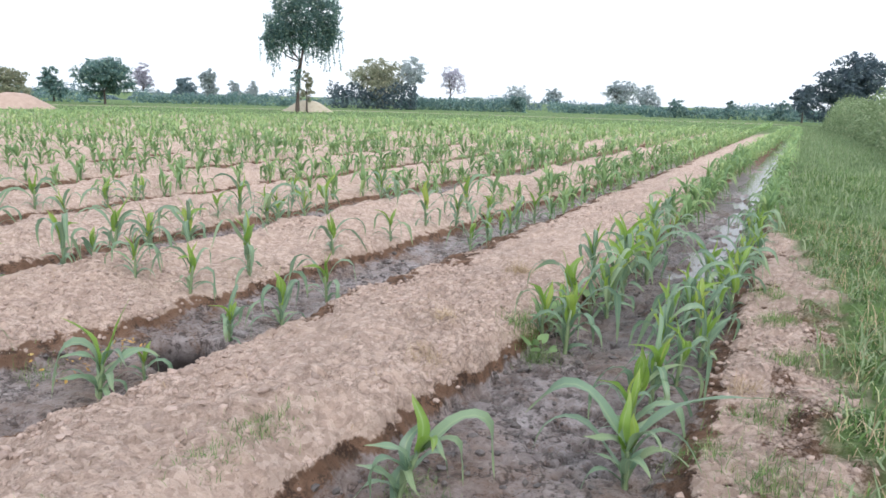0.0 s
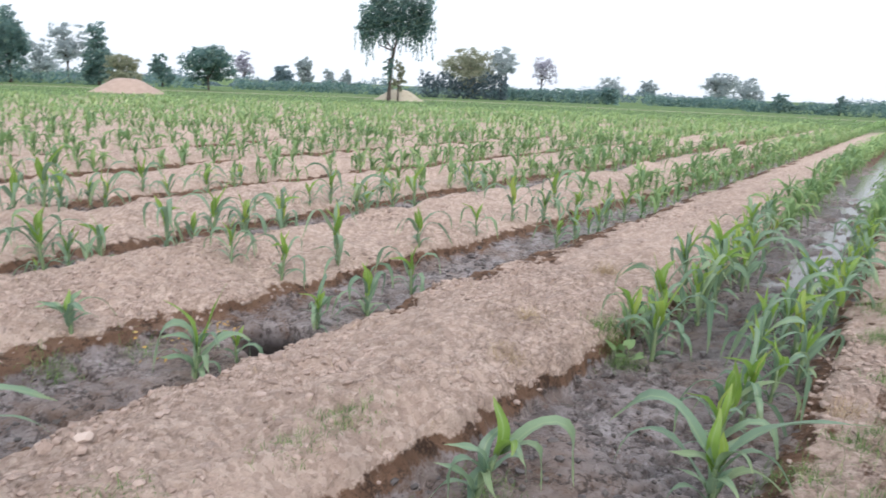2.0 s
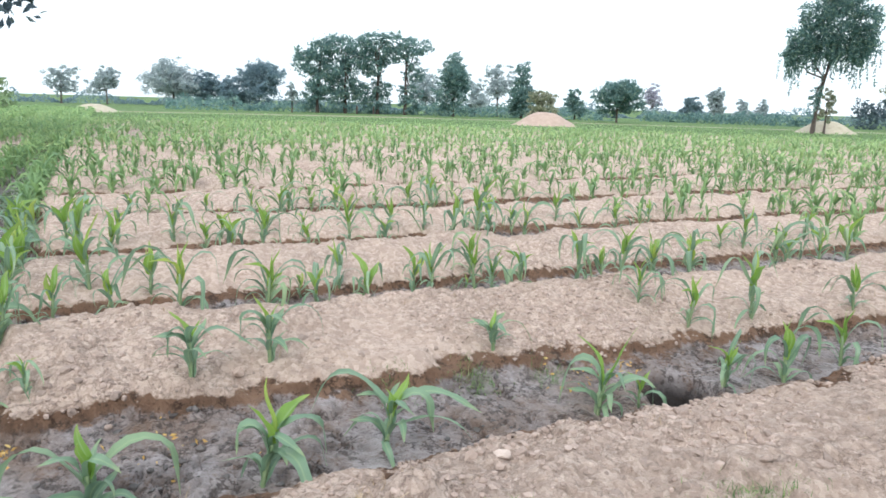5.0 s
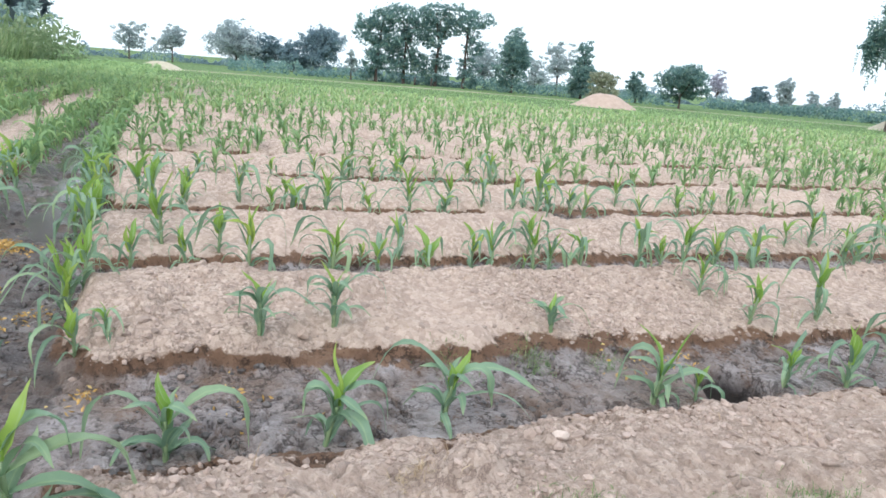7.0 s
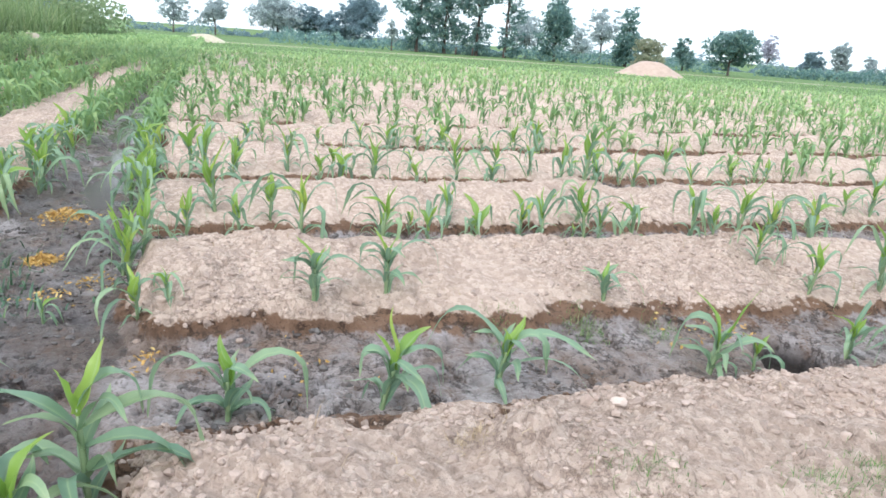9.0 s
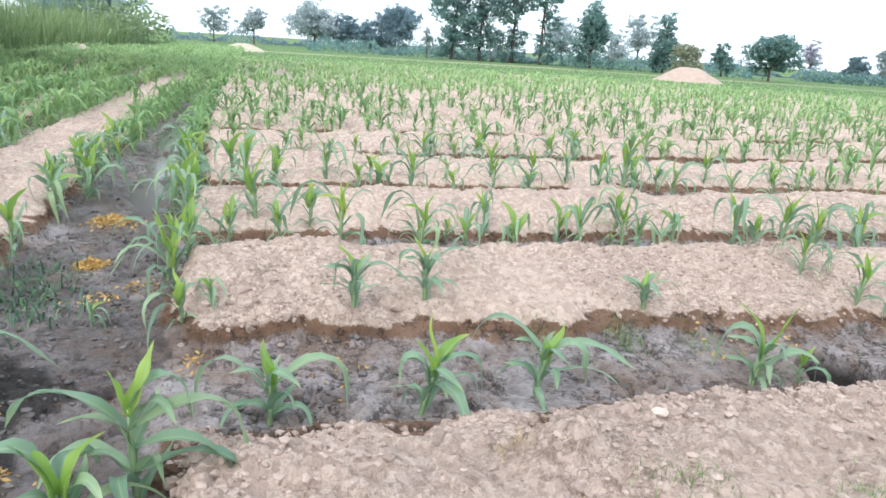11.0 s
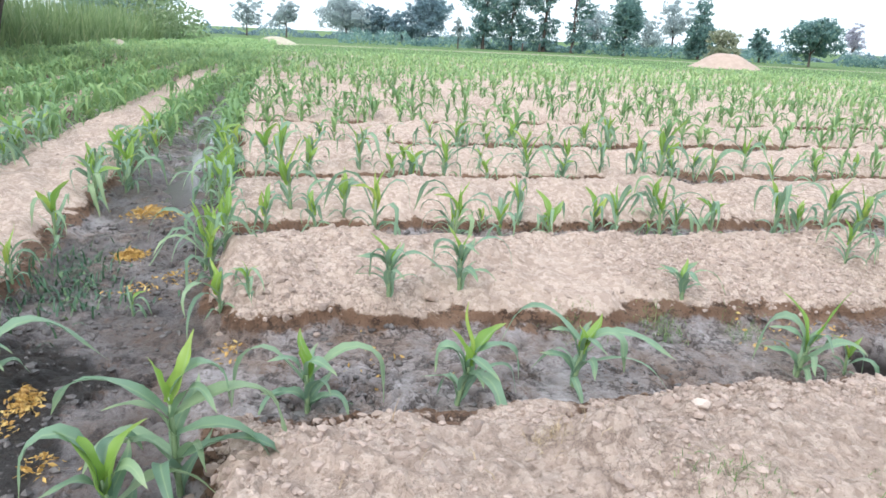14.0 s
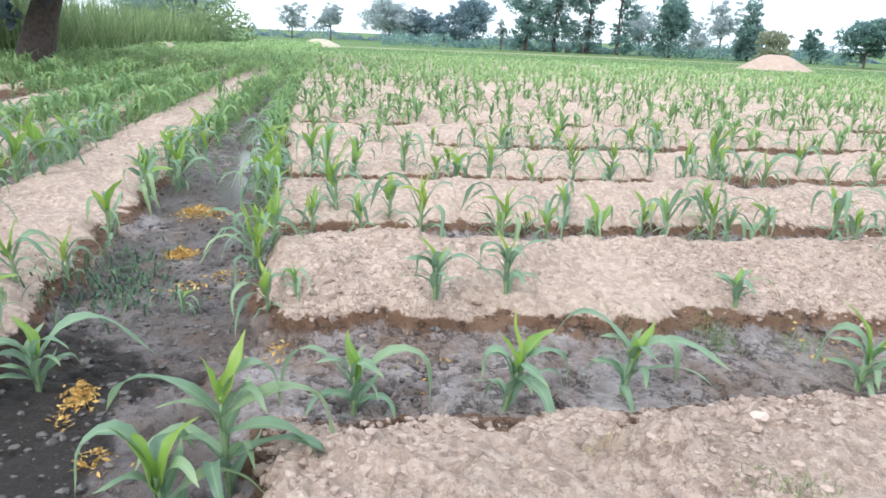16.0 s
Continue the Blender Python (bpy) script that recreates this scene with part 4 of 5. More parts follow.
joined_crop("maize_rows", mid_seats, 6, "rows of young green maize on the ridges")
joined_crop("maize_field", far_seats, 3, "far rows of young maize merging into green", 1.4, 1, MAIZE_HAZE)
joined_crop("maize_distance", last_seats, 2, "distant maize merging into a green sheet", 1.9, 3, MAIZE_HAZE)

# ---- trees ----
def leaf_cloud(points, size, r, flat=0.0):
    """Small folded leaf sprays at the points: arrays of verts and triangles."""
    n = len(points)
    a = r.normal(size=(n, 3))
    a[:, 2] *= 1 - flat
    a /= np.linalg.norm(a, axis=1)[:, None]
    b = np.cross(a, r.normal(size=(n, 3)))
    b /= np.linalg.norm(b, axis=1)[:, None]
    c = np.cross(a, b)
    s = size * r.uniform(0.6, 1.3, (n, 1))
    v = np.stack([points - a * s, points + b * s * 0.45 + c * s * 0.15, points + a * s, points - b * s * 0.45 + c * s * 0.15], 1).reshape(-1, 3)
    o = (np.arange(n) * 4)[:, None]
    f_ = np.concatenate([o + np.array([[0, 1, 2]]), o + np.array([[0, 2, 3]])])
    return v, f_


def crown_points(r, lobes, count, clump):
    """Leaf places: clumps set in and on the lobes (centre, radii)."""
    out = []
    vol = np.array([l_[1][0] * l_[1][1] * l_[1][2] for l_ in lobes]) ** 0.75
    for (c, rad), share in zip(lobes, vol / vol.sum()):
        m = max(3, int(count * share / clump))
        d = r.normal(size=(m, 3))
        d /= np.linalg.norm(d, axis=1)[:, None]
        rr = 0.4 + 0.85 * r.random((m, 1)) ** 0.7
        cen = np.array(c) + d * rr * np.array(rad)
        spread = 0.13 * np.mean(rad) * np.array([1.25, 1.25, 0.75])
        pts = cen[:, None, :] + r.normal(size=(m, clump, 3)) * spread
        out.append(pts.reshape(-1, 3))
    return np.concatenate(out)


def tree(x, y, h, w, mat, label, lobes=5, count=1500, leaf=0.17, stem=0.25, trunk_r=None, low=0.3, seed=0, droop=0.0, tall=1.0, name="tree", shape=None, lean=None, slant=0.0):
    """A tree h high and w wide with its base on the ground; low: share of the height that is bare stem."""
    r = np.random.default_rng(900 + seed)
    z0 = ground_z(x, y)
    root = tagged(new(name), label, "tree" if name == "tree" else "bush")
    root.location = (x, y, z0)
    tr = trunk_r or 0.018 * h + 0.03
    wood = Shape()
    top = h * 0.8
    bend = r.uniform(-0.06, 0.06, 2) * h
    across = np.array([y, -x]) / math.hypot(x, y)
    if lean is not None:
        bend = across * lean
    path = [(bend[0] * t * t + across[0] * slant * t, bend[1] * t * t + across[1] * slant * t, top * t - (0.1 if t == 0 else 0)) for t in np.linspace(0, 1, 7)]
    wood.tube(path, [tr * (1.25 if i == 0 else 1 - 0.13 * i) for i in range(7)], 8)
    cr = []
    mid = h * (low + 1) / 2
    hz = h * (1 - low) / 2
    for i in range(len(shape) if shape else lobes):
        a = 2 * math.pi * i / lobes + r.uniform(-0.5, 0.5)
        d = r.uniform(0.2, 0.62) * w / 2 if lobes > 1 else 0
        c = (d * math.cos(a), d * math.sin(a), mid + r.uniform(-0.55, 0.5) * hz * tall)
        rad = (w * r.uniform(0.2, 0.3), w * r.uniform(0.2, 0.3), hz * r.uniform(0.38, 0.55))
        if shape:
            off, up_, rx, rz = shape[i]
            deep = r.uniform(-0.6, 0.6)
            c = (across[0] * off + across[1] * deep, across[1] * off - across[0] * deep, up_)
            rad = (rx, rx, rz)
        cr.append((c, rad))
        s = np.array(path[(3 if shape else 2) + i % 3])
        e = np.array(c)
        wood.tube([tuple(s), tuple(s * 0.5 + e * 0.5 + np.array([0, 0, -0.04 * h])), tuple(e)], [tr * 0.5, tr * 0.33, tr * 0.12], 5)
        for j in range(2):
            e2 = e + r.normal(size=3) * np.array(rad) * 0.6
            wood.tube([tuple(s * 0.4 + e * 0.6), tuple(e2)], [tr * 0.22, tr * 0.06], 4)
    if not shape:
        cr.append(((bend[0] * 0.6, bend[1] * 0.6, h - 0.42 * hz), (w * 0.24, w * 0.24, hz * 0.42)))
    part("trunk", wood.mesh("trunk", BARK), root, "grey-brown trunk and limbs")
    pts = crown_points(r, cr, int(count * 3.2), 22)
    if droop:
        shell = pts[(r.random(len(pts)) < 0.03) & (pts[:, 2] < 0.75 * h)]
        tails = [pts]
        for p in shell:
            ln = droop * r.uniform(0.35, 1.0)
            t = np.arange(0, 1, 0.05 / ln)[:, None]
            sway = r.normal(size=(1, 2)) * 0.12
            thick = 0.07 * (1 - 0.6 * t)
            tails.append(p + np.concatenate([sway * t, -t * ln], 1) + r.normal(size=(len(t), 3)) * thick)
        pts = np.concatenate(tails)
    pts[:, 2] = np.maximum(pts[:, 2], 0.12)
    v, f_ = leaf_cloud(pts, leaf * 0.85, r, 0.0)
    part("crown", mesh_fast("crown", v, f_, mat, False), root)
    return root


def scatter_mass(name, outline, mat, label, count, leaf, height, width, seed, category="hedge", ragged=0.35):
    """A hedge or thicket along a line of (x, y): leaf sprays filling a mound of that height and width."""
    r = np.random.default_rng(seed)
    pts = []
    seg = [np.array(p, float) for p in outline]
    lens = [np.linalg.norm(b - a) for a, b in zip(seg, seg[1:])]
    for a, b, ln in zip(seg, seg[1:], lens):
        m = int(count * ln / sum(lens))
        t = r.random(m)
        d = (b - a) / ln
        s = np.array([-d[1], d[0]])
        along = t * ln
        bump_ = 1 + ragged * vnoise(a[0] + along * d[0], a[1] + along * d[1], 0.45, seed) + 0.5 * ragged * vnoise(a[0] + along * d[0], a[1] + along * d[1], 1.6, seed + 1)
        ang = r.uniform(0, math.pi, m)
        rr = r.uniform(0.55, 1.0, m)
        xy = a + along[:, None] * d + (np.cos(ang) * rr * width / 2 * bump_)[:, None] * s
        z = np.sin(ang) * rr * height * bump_
        pts.append(np.concatenate([xy, z[:, None]], 1))
    pts = np.concatenate(pts)
    pts[:, 2] += terrain(pts[:, 0], pts[:, 1])[0]
    v, f_ = leaf_cloud(pts, leaf, r)
    return tagged(new(name, mesh_fast(name, v, f_, mat, False)), label, category, kind="stuff")


def blades(name, xy, length, width, mat, label, seed, lean=0.5, category="grass", seg=3, kind="stuff"):
    """Grass or cane blades standing at the places xy (n, 2)."""
    r = np.random.default_rng(seed)
    n = len(xy)
    z = terrain(xy[:, 0], xy[:, 1])[0]
    az = r.uniform(0, 2 * math.pi, n)
    ln = length * r.uniform(0.45, 1.25, n)
    d = np.stack([np.cos(az), np.sin(az)], 1)
    s = np.stack([-d[:, 1], d[:, 0]], 1)
    tilt = lean * r.uniform(0.1, 1.2, n)
    rows = []
    x0, zz = xy.copy(), z - 0.01
    el = np.pi / 2 - 0.35 * tilt
    for i in range(seg + 1):
        t = i / seg
        wd = width * (1 - t ** 1.6) * r.uniform(0.8, 1.2, n) / 2
        left = np.concatenate([x0 + s * wd[:, None], zz[:, None]], 1)
        right = np.concatenate([x0 - s * wd[:, None], zz[:, None]], 1)
        rows.append((left, right))
        x0 = x0 + d * (np.cos(el) * ln / seg)[:, None]
        zz = zz + np.sin(el) * ln / seg
        el = el - tilt * 1.6 / seg
    v = np.stack([p for pair in rows for p in pair], 1).reshape(-1, 3)
    o = (np.arange(n) * 2 * (seg + 1))[:, None]
    f_ = np.concatenate([o + np.array([[2 * i, 2 * i + 1, 2 * i + 3, 2 * i + 2]]) for i in range(seg)])
    return tagged(new(name, mesh_fast(name, v, f_, mat)), label, category, kind=kind)


# the lone drooping tree by the heap
tree(-36.9, 39.4, 9.0, 5.6, FOLIAGE_BLUE, "lone tall tree with drooping blue-green crown above the field", 8, 5000, 0.12, trunk_r=0.14, low=0.42, seed=1, droop=1.9, lean=1.3,
     shape=((-1.2, 6.2, 0.9, 1.0), (-0.5, 7.9, 0.9, 1.0), (0.9, 8.8, 1.1, 0.9), (0.7, 7.1, 1.1, 1.2), (2.3, 7.2, 0.9, 1.0), (2.3, 5.7, 0.8, 1.1), (-1.7, 5.1, 0.6, 0.7), (0.5, 5.7, 1.0, 0.7), (-0.1, 2.5, 0.4, 0.5)))
tree(-36.7, 40.2, 2.9, 1.3, FOLIAGE_OLIVE, "thin yellow-green sapling beside the lone tree", 3, 260, 0.14, low=0.25, seed=2)
tree(-58.8, 38.2, 4.0, 4.9, FOLIAGE, "broad dark green tree at the field edge", 6, 2200, 0.17, low=0.02, seed=3)
# the farther trees have haze mixed into their leaf colours
tree(-89.5, 64.0, 5.0, 3.0, FOLIAGE_MAUVE_HAZE, "small tree far beyond the field, leaves greyed for haze", 4, 700, 0.2, low=0.3, seed=4)
tree(-76.5, 64.5, 4.3, 2.9, FOLIAGE_GREY_HAZE, "round grey-green tree far beyond the field", 4, 900, 0.2, low=0.03, seed=5)
tree(-75.5, 60.5, 3.0, 2.6, FOLIAGE_SLATE_HAZE, "low grey-green tree far beyond the field", 4, 700, 0.2, low=0.03, seed=6)
tree(-73.5, 58.0, 2.9, 2.2, FOLIAGE_SLATE_HAZE, "low grey-green tree far beyond the field", 3, 600, 0.2, low=0.03, seed=7)
tree(-78.2, 70.2, 2.9, 3.0, FOLIAGE_GREY_HAZE, "round grey-green tree far beyond the field", 4, 600, 0.2, low=0.03, seed=8)
tree(-76.5, 72.1, 2.9, 2.5, FOLIAGE_GREY_HAZE, "round grey-green tree far beyond the field", 3, 500, 0.2, low=0.03, seed=9)
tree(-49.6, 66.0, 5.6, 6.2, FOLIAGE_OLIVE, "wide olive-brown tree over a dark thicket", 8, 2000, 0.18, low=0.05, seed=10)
tree(-46.0, 67.5, 5.7, 3.8, FOLIAGE_GREY_HAZE, "pale grey open tree beside the olive one", 5, 800, 0.17, low=0.2, seed=11)
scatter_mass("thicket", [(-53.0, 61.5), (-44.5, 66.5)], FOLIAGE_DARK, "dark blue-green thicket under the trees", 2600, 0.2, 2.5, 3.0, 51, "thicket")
tree(-62.2, 102.8, 6.8, 5.6, FOLIAGE_MAUVE_HAZE, "open-crowned tree far away, leaves paled to mauve for haze", 6, 700, 0.2, low=0.35, seed=12)
tree(-52.3, 108.2, 3.9, 5.3, FOLIAGE_GREY_HAZE, "wide grey-green tree far away", 5, 900, 0.2, low=0.03, seed=13)
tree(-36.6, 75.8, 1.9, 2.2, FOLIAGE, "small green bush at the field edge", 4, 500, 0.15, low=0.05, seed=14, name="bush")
tree(-47.1, 110.6, 3.7, 3.4, FOLIAGE_GREY_HAZE, "round grey-green tree far away", 4, 700, 0.2, low=0.03, seed=15)
tree(-32.1, 100.2, 4.4, 4.3, FOLIAGE_GREY_HAZE, "round grey-green tree beyond the hedge", 5, 1200, 0.19, low=0.03, seed=16)
tree(-32.0, 113.7, 4.2, 4.6, FOLIAGE_GREY_HAZE, "grey-green tree beyond the hedge", 5, 1100, 0.2, low=0.03, seed=17)
tree(-18.8, 78.0, 2.0, 2.3, FOLIAGE, "green bush in the hedge line", 4, 500, 0.15, low=0.05, seed=18, name="bush")
tree(-13.6, 79.1, 1.8, 1.4, FOLIAGE, "small green bush in the hedge line", 3, 350, 0.15, low=0.05, seed=19, name="bush")
tree(-8.9, 79.8, 2.0, 1.9, FOLIAGE, "green bush in the hedge line", 4, 450, 0.15, low=0.05, seed=20, name="bush")
tree(-6.2, 73.0, 3.3, 2.1, FOLIAGE_DARK, "small dark tree at the end of the channel", 4, 900, 0.15, low=0.12, seed=21)
tree(-2.2, 62.2, 5.4, 5.4, FOLIAGE_DARK, "large dark tree behind the grassy bank", 8, 3000, 0.18, low=0.12, seed=22)
tree(-79.0, 12.8, 7.8, 5.0, FOLIAGE, "tall full tree of the group beyond the field", 7, 2000, 0.19, low=0.06, seed=23, shape=((-0.7, 1.8, 1.3, 1.3), (0.5, 3.4, 1.5, 1.2), (-0.6, 5.2, 1.6, 1.1), (0.6, 6.7, 1.5, 1.0), (-1.4, 6.2, 1.0, 0.9)))
tree(-78.4, 15.8, 8.5, 5.6, FOLIAGE, "tall full tree of the group beyond the field", 8, 2600, 0.19, low=0.06, seed=24, shape=((-1.0, 1.7, 1.4, 1.4), (1.0, 2.6, 1.6, 1.2), (-0.9, 4.6, 1.7, 1.2), (0.9, 5.6, 1.6, 1.1), (-0.5, 7.3, 1.6, 1.1), (1.6, 7.2, 1.2, 1.0)))
tree(-77.7, 19.3, 8.8, 4.6, FOLIAGE, "tall narrow tree of the group beyond the field", 8, 1800, 0.19, low=0.1, seed=25, shape=((-0.2, 1.3, 1.3, 1.2), (0.2, 2.9, 1.1, 1.0), (-0.5, 5.3, 1.3, 1.1), (0.8, 6.6, 1.4, 1.0), (-0.4, 7.9, 1.3, 0.9)))
tree(-76.9, 22.3, 8.8, 4.8, FOLIAGE, "tall narrow tree of the group beyond the field", 8, 1500, 0.19, low=0.15, seed=26, shape=((0.4, 1.1, 1.2, 1.0), (0.6, 2.6, 1.1, 1.0), (0.9, 4.6, 1.2, 1.1), (0.2, 6.4, 1.5, 1.0), (1.2, 7.4, 1.5, 0.9), (-0.9, 7.9, 1.2, 0.9)))
tree(-71.5, 26.1, 6.3, 4.2, FOLIAGE, "dense conical green tree beyond the field", 7, 2600, 0.18, low=0.01, seed=27)
tree(-109.9, -2.9, 6.5, 8.5, FOLIAGE_GREY_HAZE, "wide grey-green tree far beyond the field", 8, 2600, 0.23, low=0.02, seed=28)
tree(-110, 1.2, 4.9, 5.0, FOLIAGE_SLATE_HAZE, "grey-green tree far beyond the field", 5, 1500, 0.22, low=0.02, seed=29)
tree(-109.9, 5.2, 4.4, 6.0, FOLIAGE_SLATE_HAZE, "blue-green tree far beyond the field", 5, 2000, 0.22, low=0.01, seed=30)
tree(-109.6, 9.1, 6.9, 7.6, FOLIAGE_SLATE_HAZE, "broad grey-green tree far beyond the field", 7, 3600, 0.22, low=0.01, seed=31)
tree(-75.4, 9.6, 3.0, 1.5, FOLIAGE_GREY_HAZE, "small grey-green tree beyond the field", 3, 300, 0.17, low=0.15, seed=32)
tree(-109.3, -11.6, 5.0, 4.4, FOLIAGE_GREY_HAZE, "round grey-green tree far beyond the field", 5, 900, 0.22, low=0.12, seed=33)
tree(-108.6, -17.2, 5.2, 4.4, FOLIAGE_GREY_HAZE, "open grey-green tree far beyond the field", 5, 700, 0.22, low=0.12, seed=34)
tree(-77.9, 34.0, 5.9, 4.4, FOLIAGE_GREY_HAZE, "umbrella-shaped grey-green tree beyond the field", 6, 900, 0.18, low=0.3, seed=35)
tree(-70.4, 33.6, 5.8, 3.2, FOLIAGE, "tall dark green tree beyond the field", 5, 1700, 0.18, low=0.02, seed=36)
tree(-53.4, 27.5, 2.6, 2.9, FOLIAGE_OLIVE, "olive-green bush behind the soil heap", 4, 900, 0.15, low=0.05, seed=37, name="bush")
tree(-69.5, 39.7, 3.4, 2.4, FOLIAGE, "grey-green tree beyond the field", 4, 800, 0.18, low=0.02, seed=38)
tree(-84.0, 27.0, 4.8, 5.5, FOLIAGE_GREY_HAZE, "grey-green tree behind the conical one", 5, 1000, 0.2, low=0.02, seed=39)
tree(-90.0, 36.0, 4.6, 5.0, FOLIAGE_GREY_HAZE, "grey-green tree far beyond the field", 5, 900, 0.2, low=0.02, seed=40)

# hedges and tall crops at the edges of the field
scatter_mass("hedge_far", [(-49.0, 70.0), (-36.0, 77.0)], FOLIAGE, "dense green tall crop along the field edge", 3200, 0.2, 1.4, 3.5, 61)
scatter_mass("hedge_line", [(-36.0, 84.0), (-22.0, 92.0)], FOLIAGE, "green hedge beyond the field", 2400, 0.2, 1.2, 3.0, 62)
scatter_mass("hedge_end", [(-22.0, 77.0), (-5.0, 80.5)], FOLIAGE, "green hedge at the end of the field", 3000, 0.18, 1.1, 2.4, 63)
scatter_mass("hedge_west", [(-70, 49), (-61, 57), (-54.5, 62)], FOLIAGE, "green crop strip beyond the field", 2600, 0.2, 1.15, 3.0, 64)
scatter_mass("hedge_group", [(-82, -3), (-82, 14), (-77, 28), (-68, 44)], FOLIAGE, "low green scrub under the tree group", 5000, 0.2, 1.0, 5.0, 65, "hedge", 0.9)
scatter_mass("hedge_back", [(-118, -25), (-122, 10), (-100, 50), (-80, 75), (-55, 105), (-20, 118), (8, 105)], FOLIAGE_SLATE_HAZE, "far line of scrub, leaves greyed for haze", 22000, 0.2, 1.25, 6.0, 66, "hedge", 0.9)
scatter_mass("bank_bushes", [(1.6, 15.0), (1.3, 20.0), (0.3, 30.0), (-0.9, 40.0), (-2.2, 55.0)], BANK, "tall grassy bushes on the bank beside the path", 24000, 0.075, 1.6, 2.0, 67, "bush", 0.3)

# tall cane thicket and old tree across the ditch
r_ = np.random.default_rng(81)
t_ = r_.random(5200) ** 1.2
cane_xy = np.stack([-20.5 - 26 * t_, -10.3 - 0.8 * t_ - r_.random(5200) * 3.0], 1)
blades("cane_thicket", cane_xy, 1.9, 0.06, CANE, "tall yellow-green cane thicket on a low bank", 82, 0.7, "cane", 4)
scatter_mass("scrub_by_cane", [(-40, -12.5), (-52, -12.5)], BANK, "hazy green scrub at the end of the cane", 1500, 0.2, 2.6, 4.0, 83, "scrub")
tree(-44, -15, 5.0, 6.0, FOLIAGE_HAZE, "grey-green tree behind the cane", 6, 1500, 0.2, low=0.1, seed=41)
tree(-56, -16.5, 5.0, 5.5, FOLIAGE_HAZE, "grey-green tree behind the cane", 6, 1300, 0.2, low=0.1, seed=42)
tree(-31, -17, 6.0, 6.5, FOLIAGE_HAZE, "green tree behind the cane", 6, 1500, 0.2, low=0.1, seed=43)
tree(-18.75, -9.55, 10.5, 11.0, FOLIAGE_DARK, "old thick-trunked shade tree beside the cane", 11, 8000, 0.2, trunk_r=0.4, slant=2.6, lean=0.3, low=0.22, seed=44, droop=1.2)


# ---- heaps ----
def heap(x, y, w, h, label, seed, mat=None):
    n, m = 40, 14
    v, f_ = [(0, 0, h)], []
    for j in range(1, m + 1):
        t = j / m
        for i in range(n):
            a = 2 * math.pi * i / n
            rr = w / 2 * t * (1 + 0.08 * noise.noise((math.cos(a) * 2, math.sin(a) * 2, seed)))
            z = h * (1 - smooth(0.12, 1.0, t ** 1.05)) + 0.05 * h * noise.noise((rr * math.cos(a) * 2, rr * math.sin(a) * 2, seed + 5))
            v.append((rr * math.cos(a), rr * math.sin(a), z if j < m else -0.15))
    for i in range(n):
        f_.append((0, 1 + i, 1 + (i + 1) % n))
        for j in range(m - 1):
            a, b = 1 + j * n + i, 1 + j * n + (i + 1) % n
            f_.append((a, a + n, b + n, b))
    ob = tagged(new("soil_mound", mesh_from("soil_mound", v, f_, mat or SAND)), label, "soil mound")
    ob.location = (x, y, 0.05)
    return ob


heap(-44.4, 23.1, 5.2, 0.95, "large pinkish heap of dry soil at the field edge", 3)
heap(-38.4, 42.2, 4.6, 0.9, "pale yellowish soil heap beside the lone tree", 9, PALE_SOIL)

heap(-59.6, -7.2, 4.4, 0.62, "pale heap of rubble at the far field edge", 13, PALE_SOIL)
heap(-86.9, 14.2, 3.0, 0.55, "low whitish heap beneath the tall trees", 17, PALE_SOIL)
heap(-31.0, -10.1, 1.5, 0.55, "small pale soil heap before the cane", 21, PALE_SOIL)
for x, y in ((-76.0, 16.6), (-75.8, 18.4)):
    stump = Shape()
    stump.tube([(0, 0, -0.1), (0.02, 0.01, 0.4), (0.0, 0.03, 0.85)], [0.12, 0.10, 0.085], 8)
    post = tagged(new("wooden_post", stump.mesh("wooden_post", BARK)), "short weathered wooden post at the field edge", "post")
    post.location = (x, y, ground_z(x, y))

# ---- grass on the verge ----
r_ = np.random.default_rng(91)


def verge_points(n, y0, y1, q0, q1):
    y = y0 + (y1 - y0) * r_.random(n) ** 1.3
    q = q0 + (q1 - q0) * r_.random(n)
    xy = np.stack([bank_foot(y) + q, y], 1)
    g = terrain(xy[:, 0], xy[:, 1])[2]
    clump = smooth(-0.5, 0.5, vnoise(xy[:, 0], xy[:, 1], 5, 93) + 0.5 * vnoise(xy[:, 0], xy[:, 1], 13, 97))
    return xy[r_.random(n) < g * (0.12 + 0.88 * clump)]


blades("verge_grass", verge_points(70000, 2.0, 14, 0.1, 2.6), 0.13, 0.0058, GRASS, "green and straw-coloured grass on the verge", 94, 3.2)
blades("verge_grass_far", verge_points(22000, 8, 60, 0.0, 3.5), 0.16, 0.02, BANK, "green grass along the far verge", 95, 0.9)
blades("verge_tussocks", verge_points(9000, 2.0, 10, 0.2, 2.4), 0.19, 0.010, BANK, "pale green grass tussocks on the verge", 98, 3.0)
blades("verge_straw", verge_points(9000, 2.0, 8, 0.2, 2.0), 0.2, 0.0036, STRAW, "dry straw lying in the verge grass", 96, 3.6)


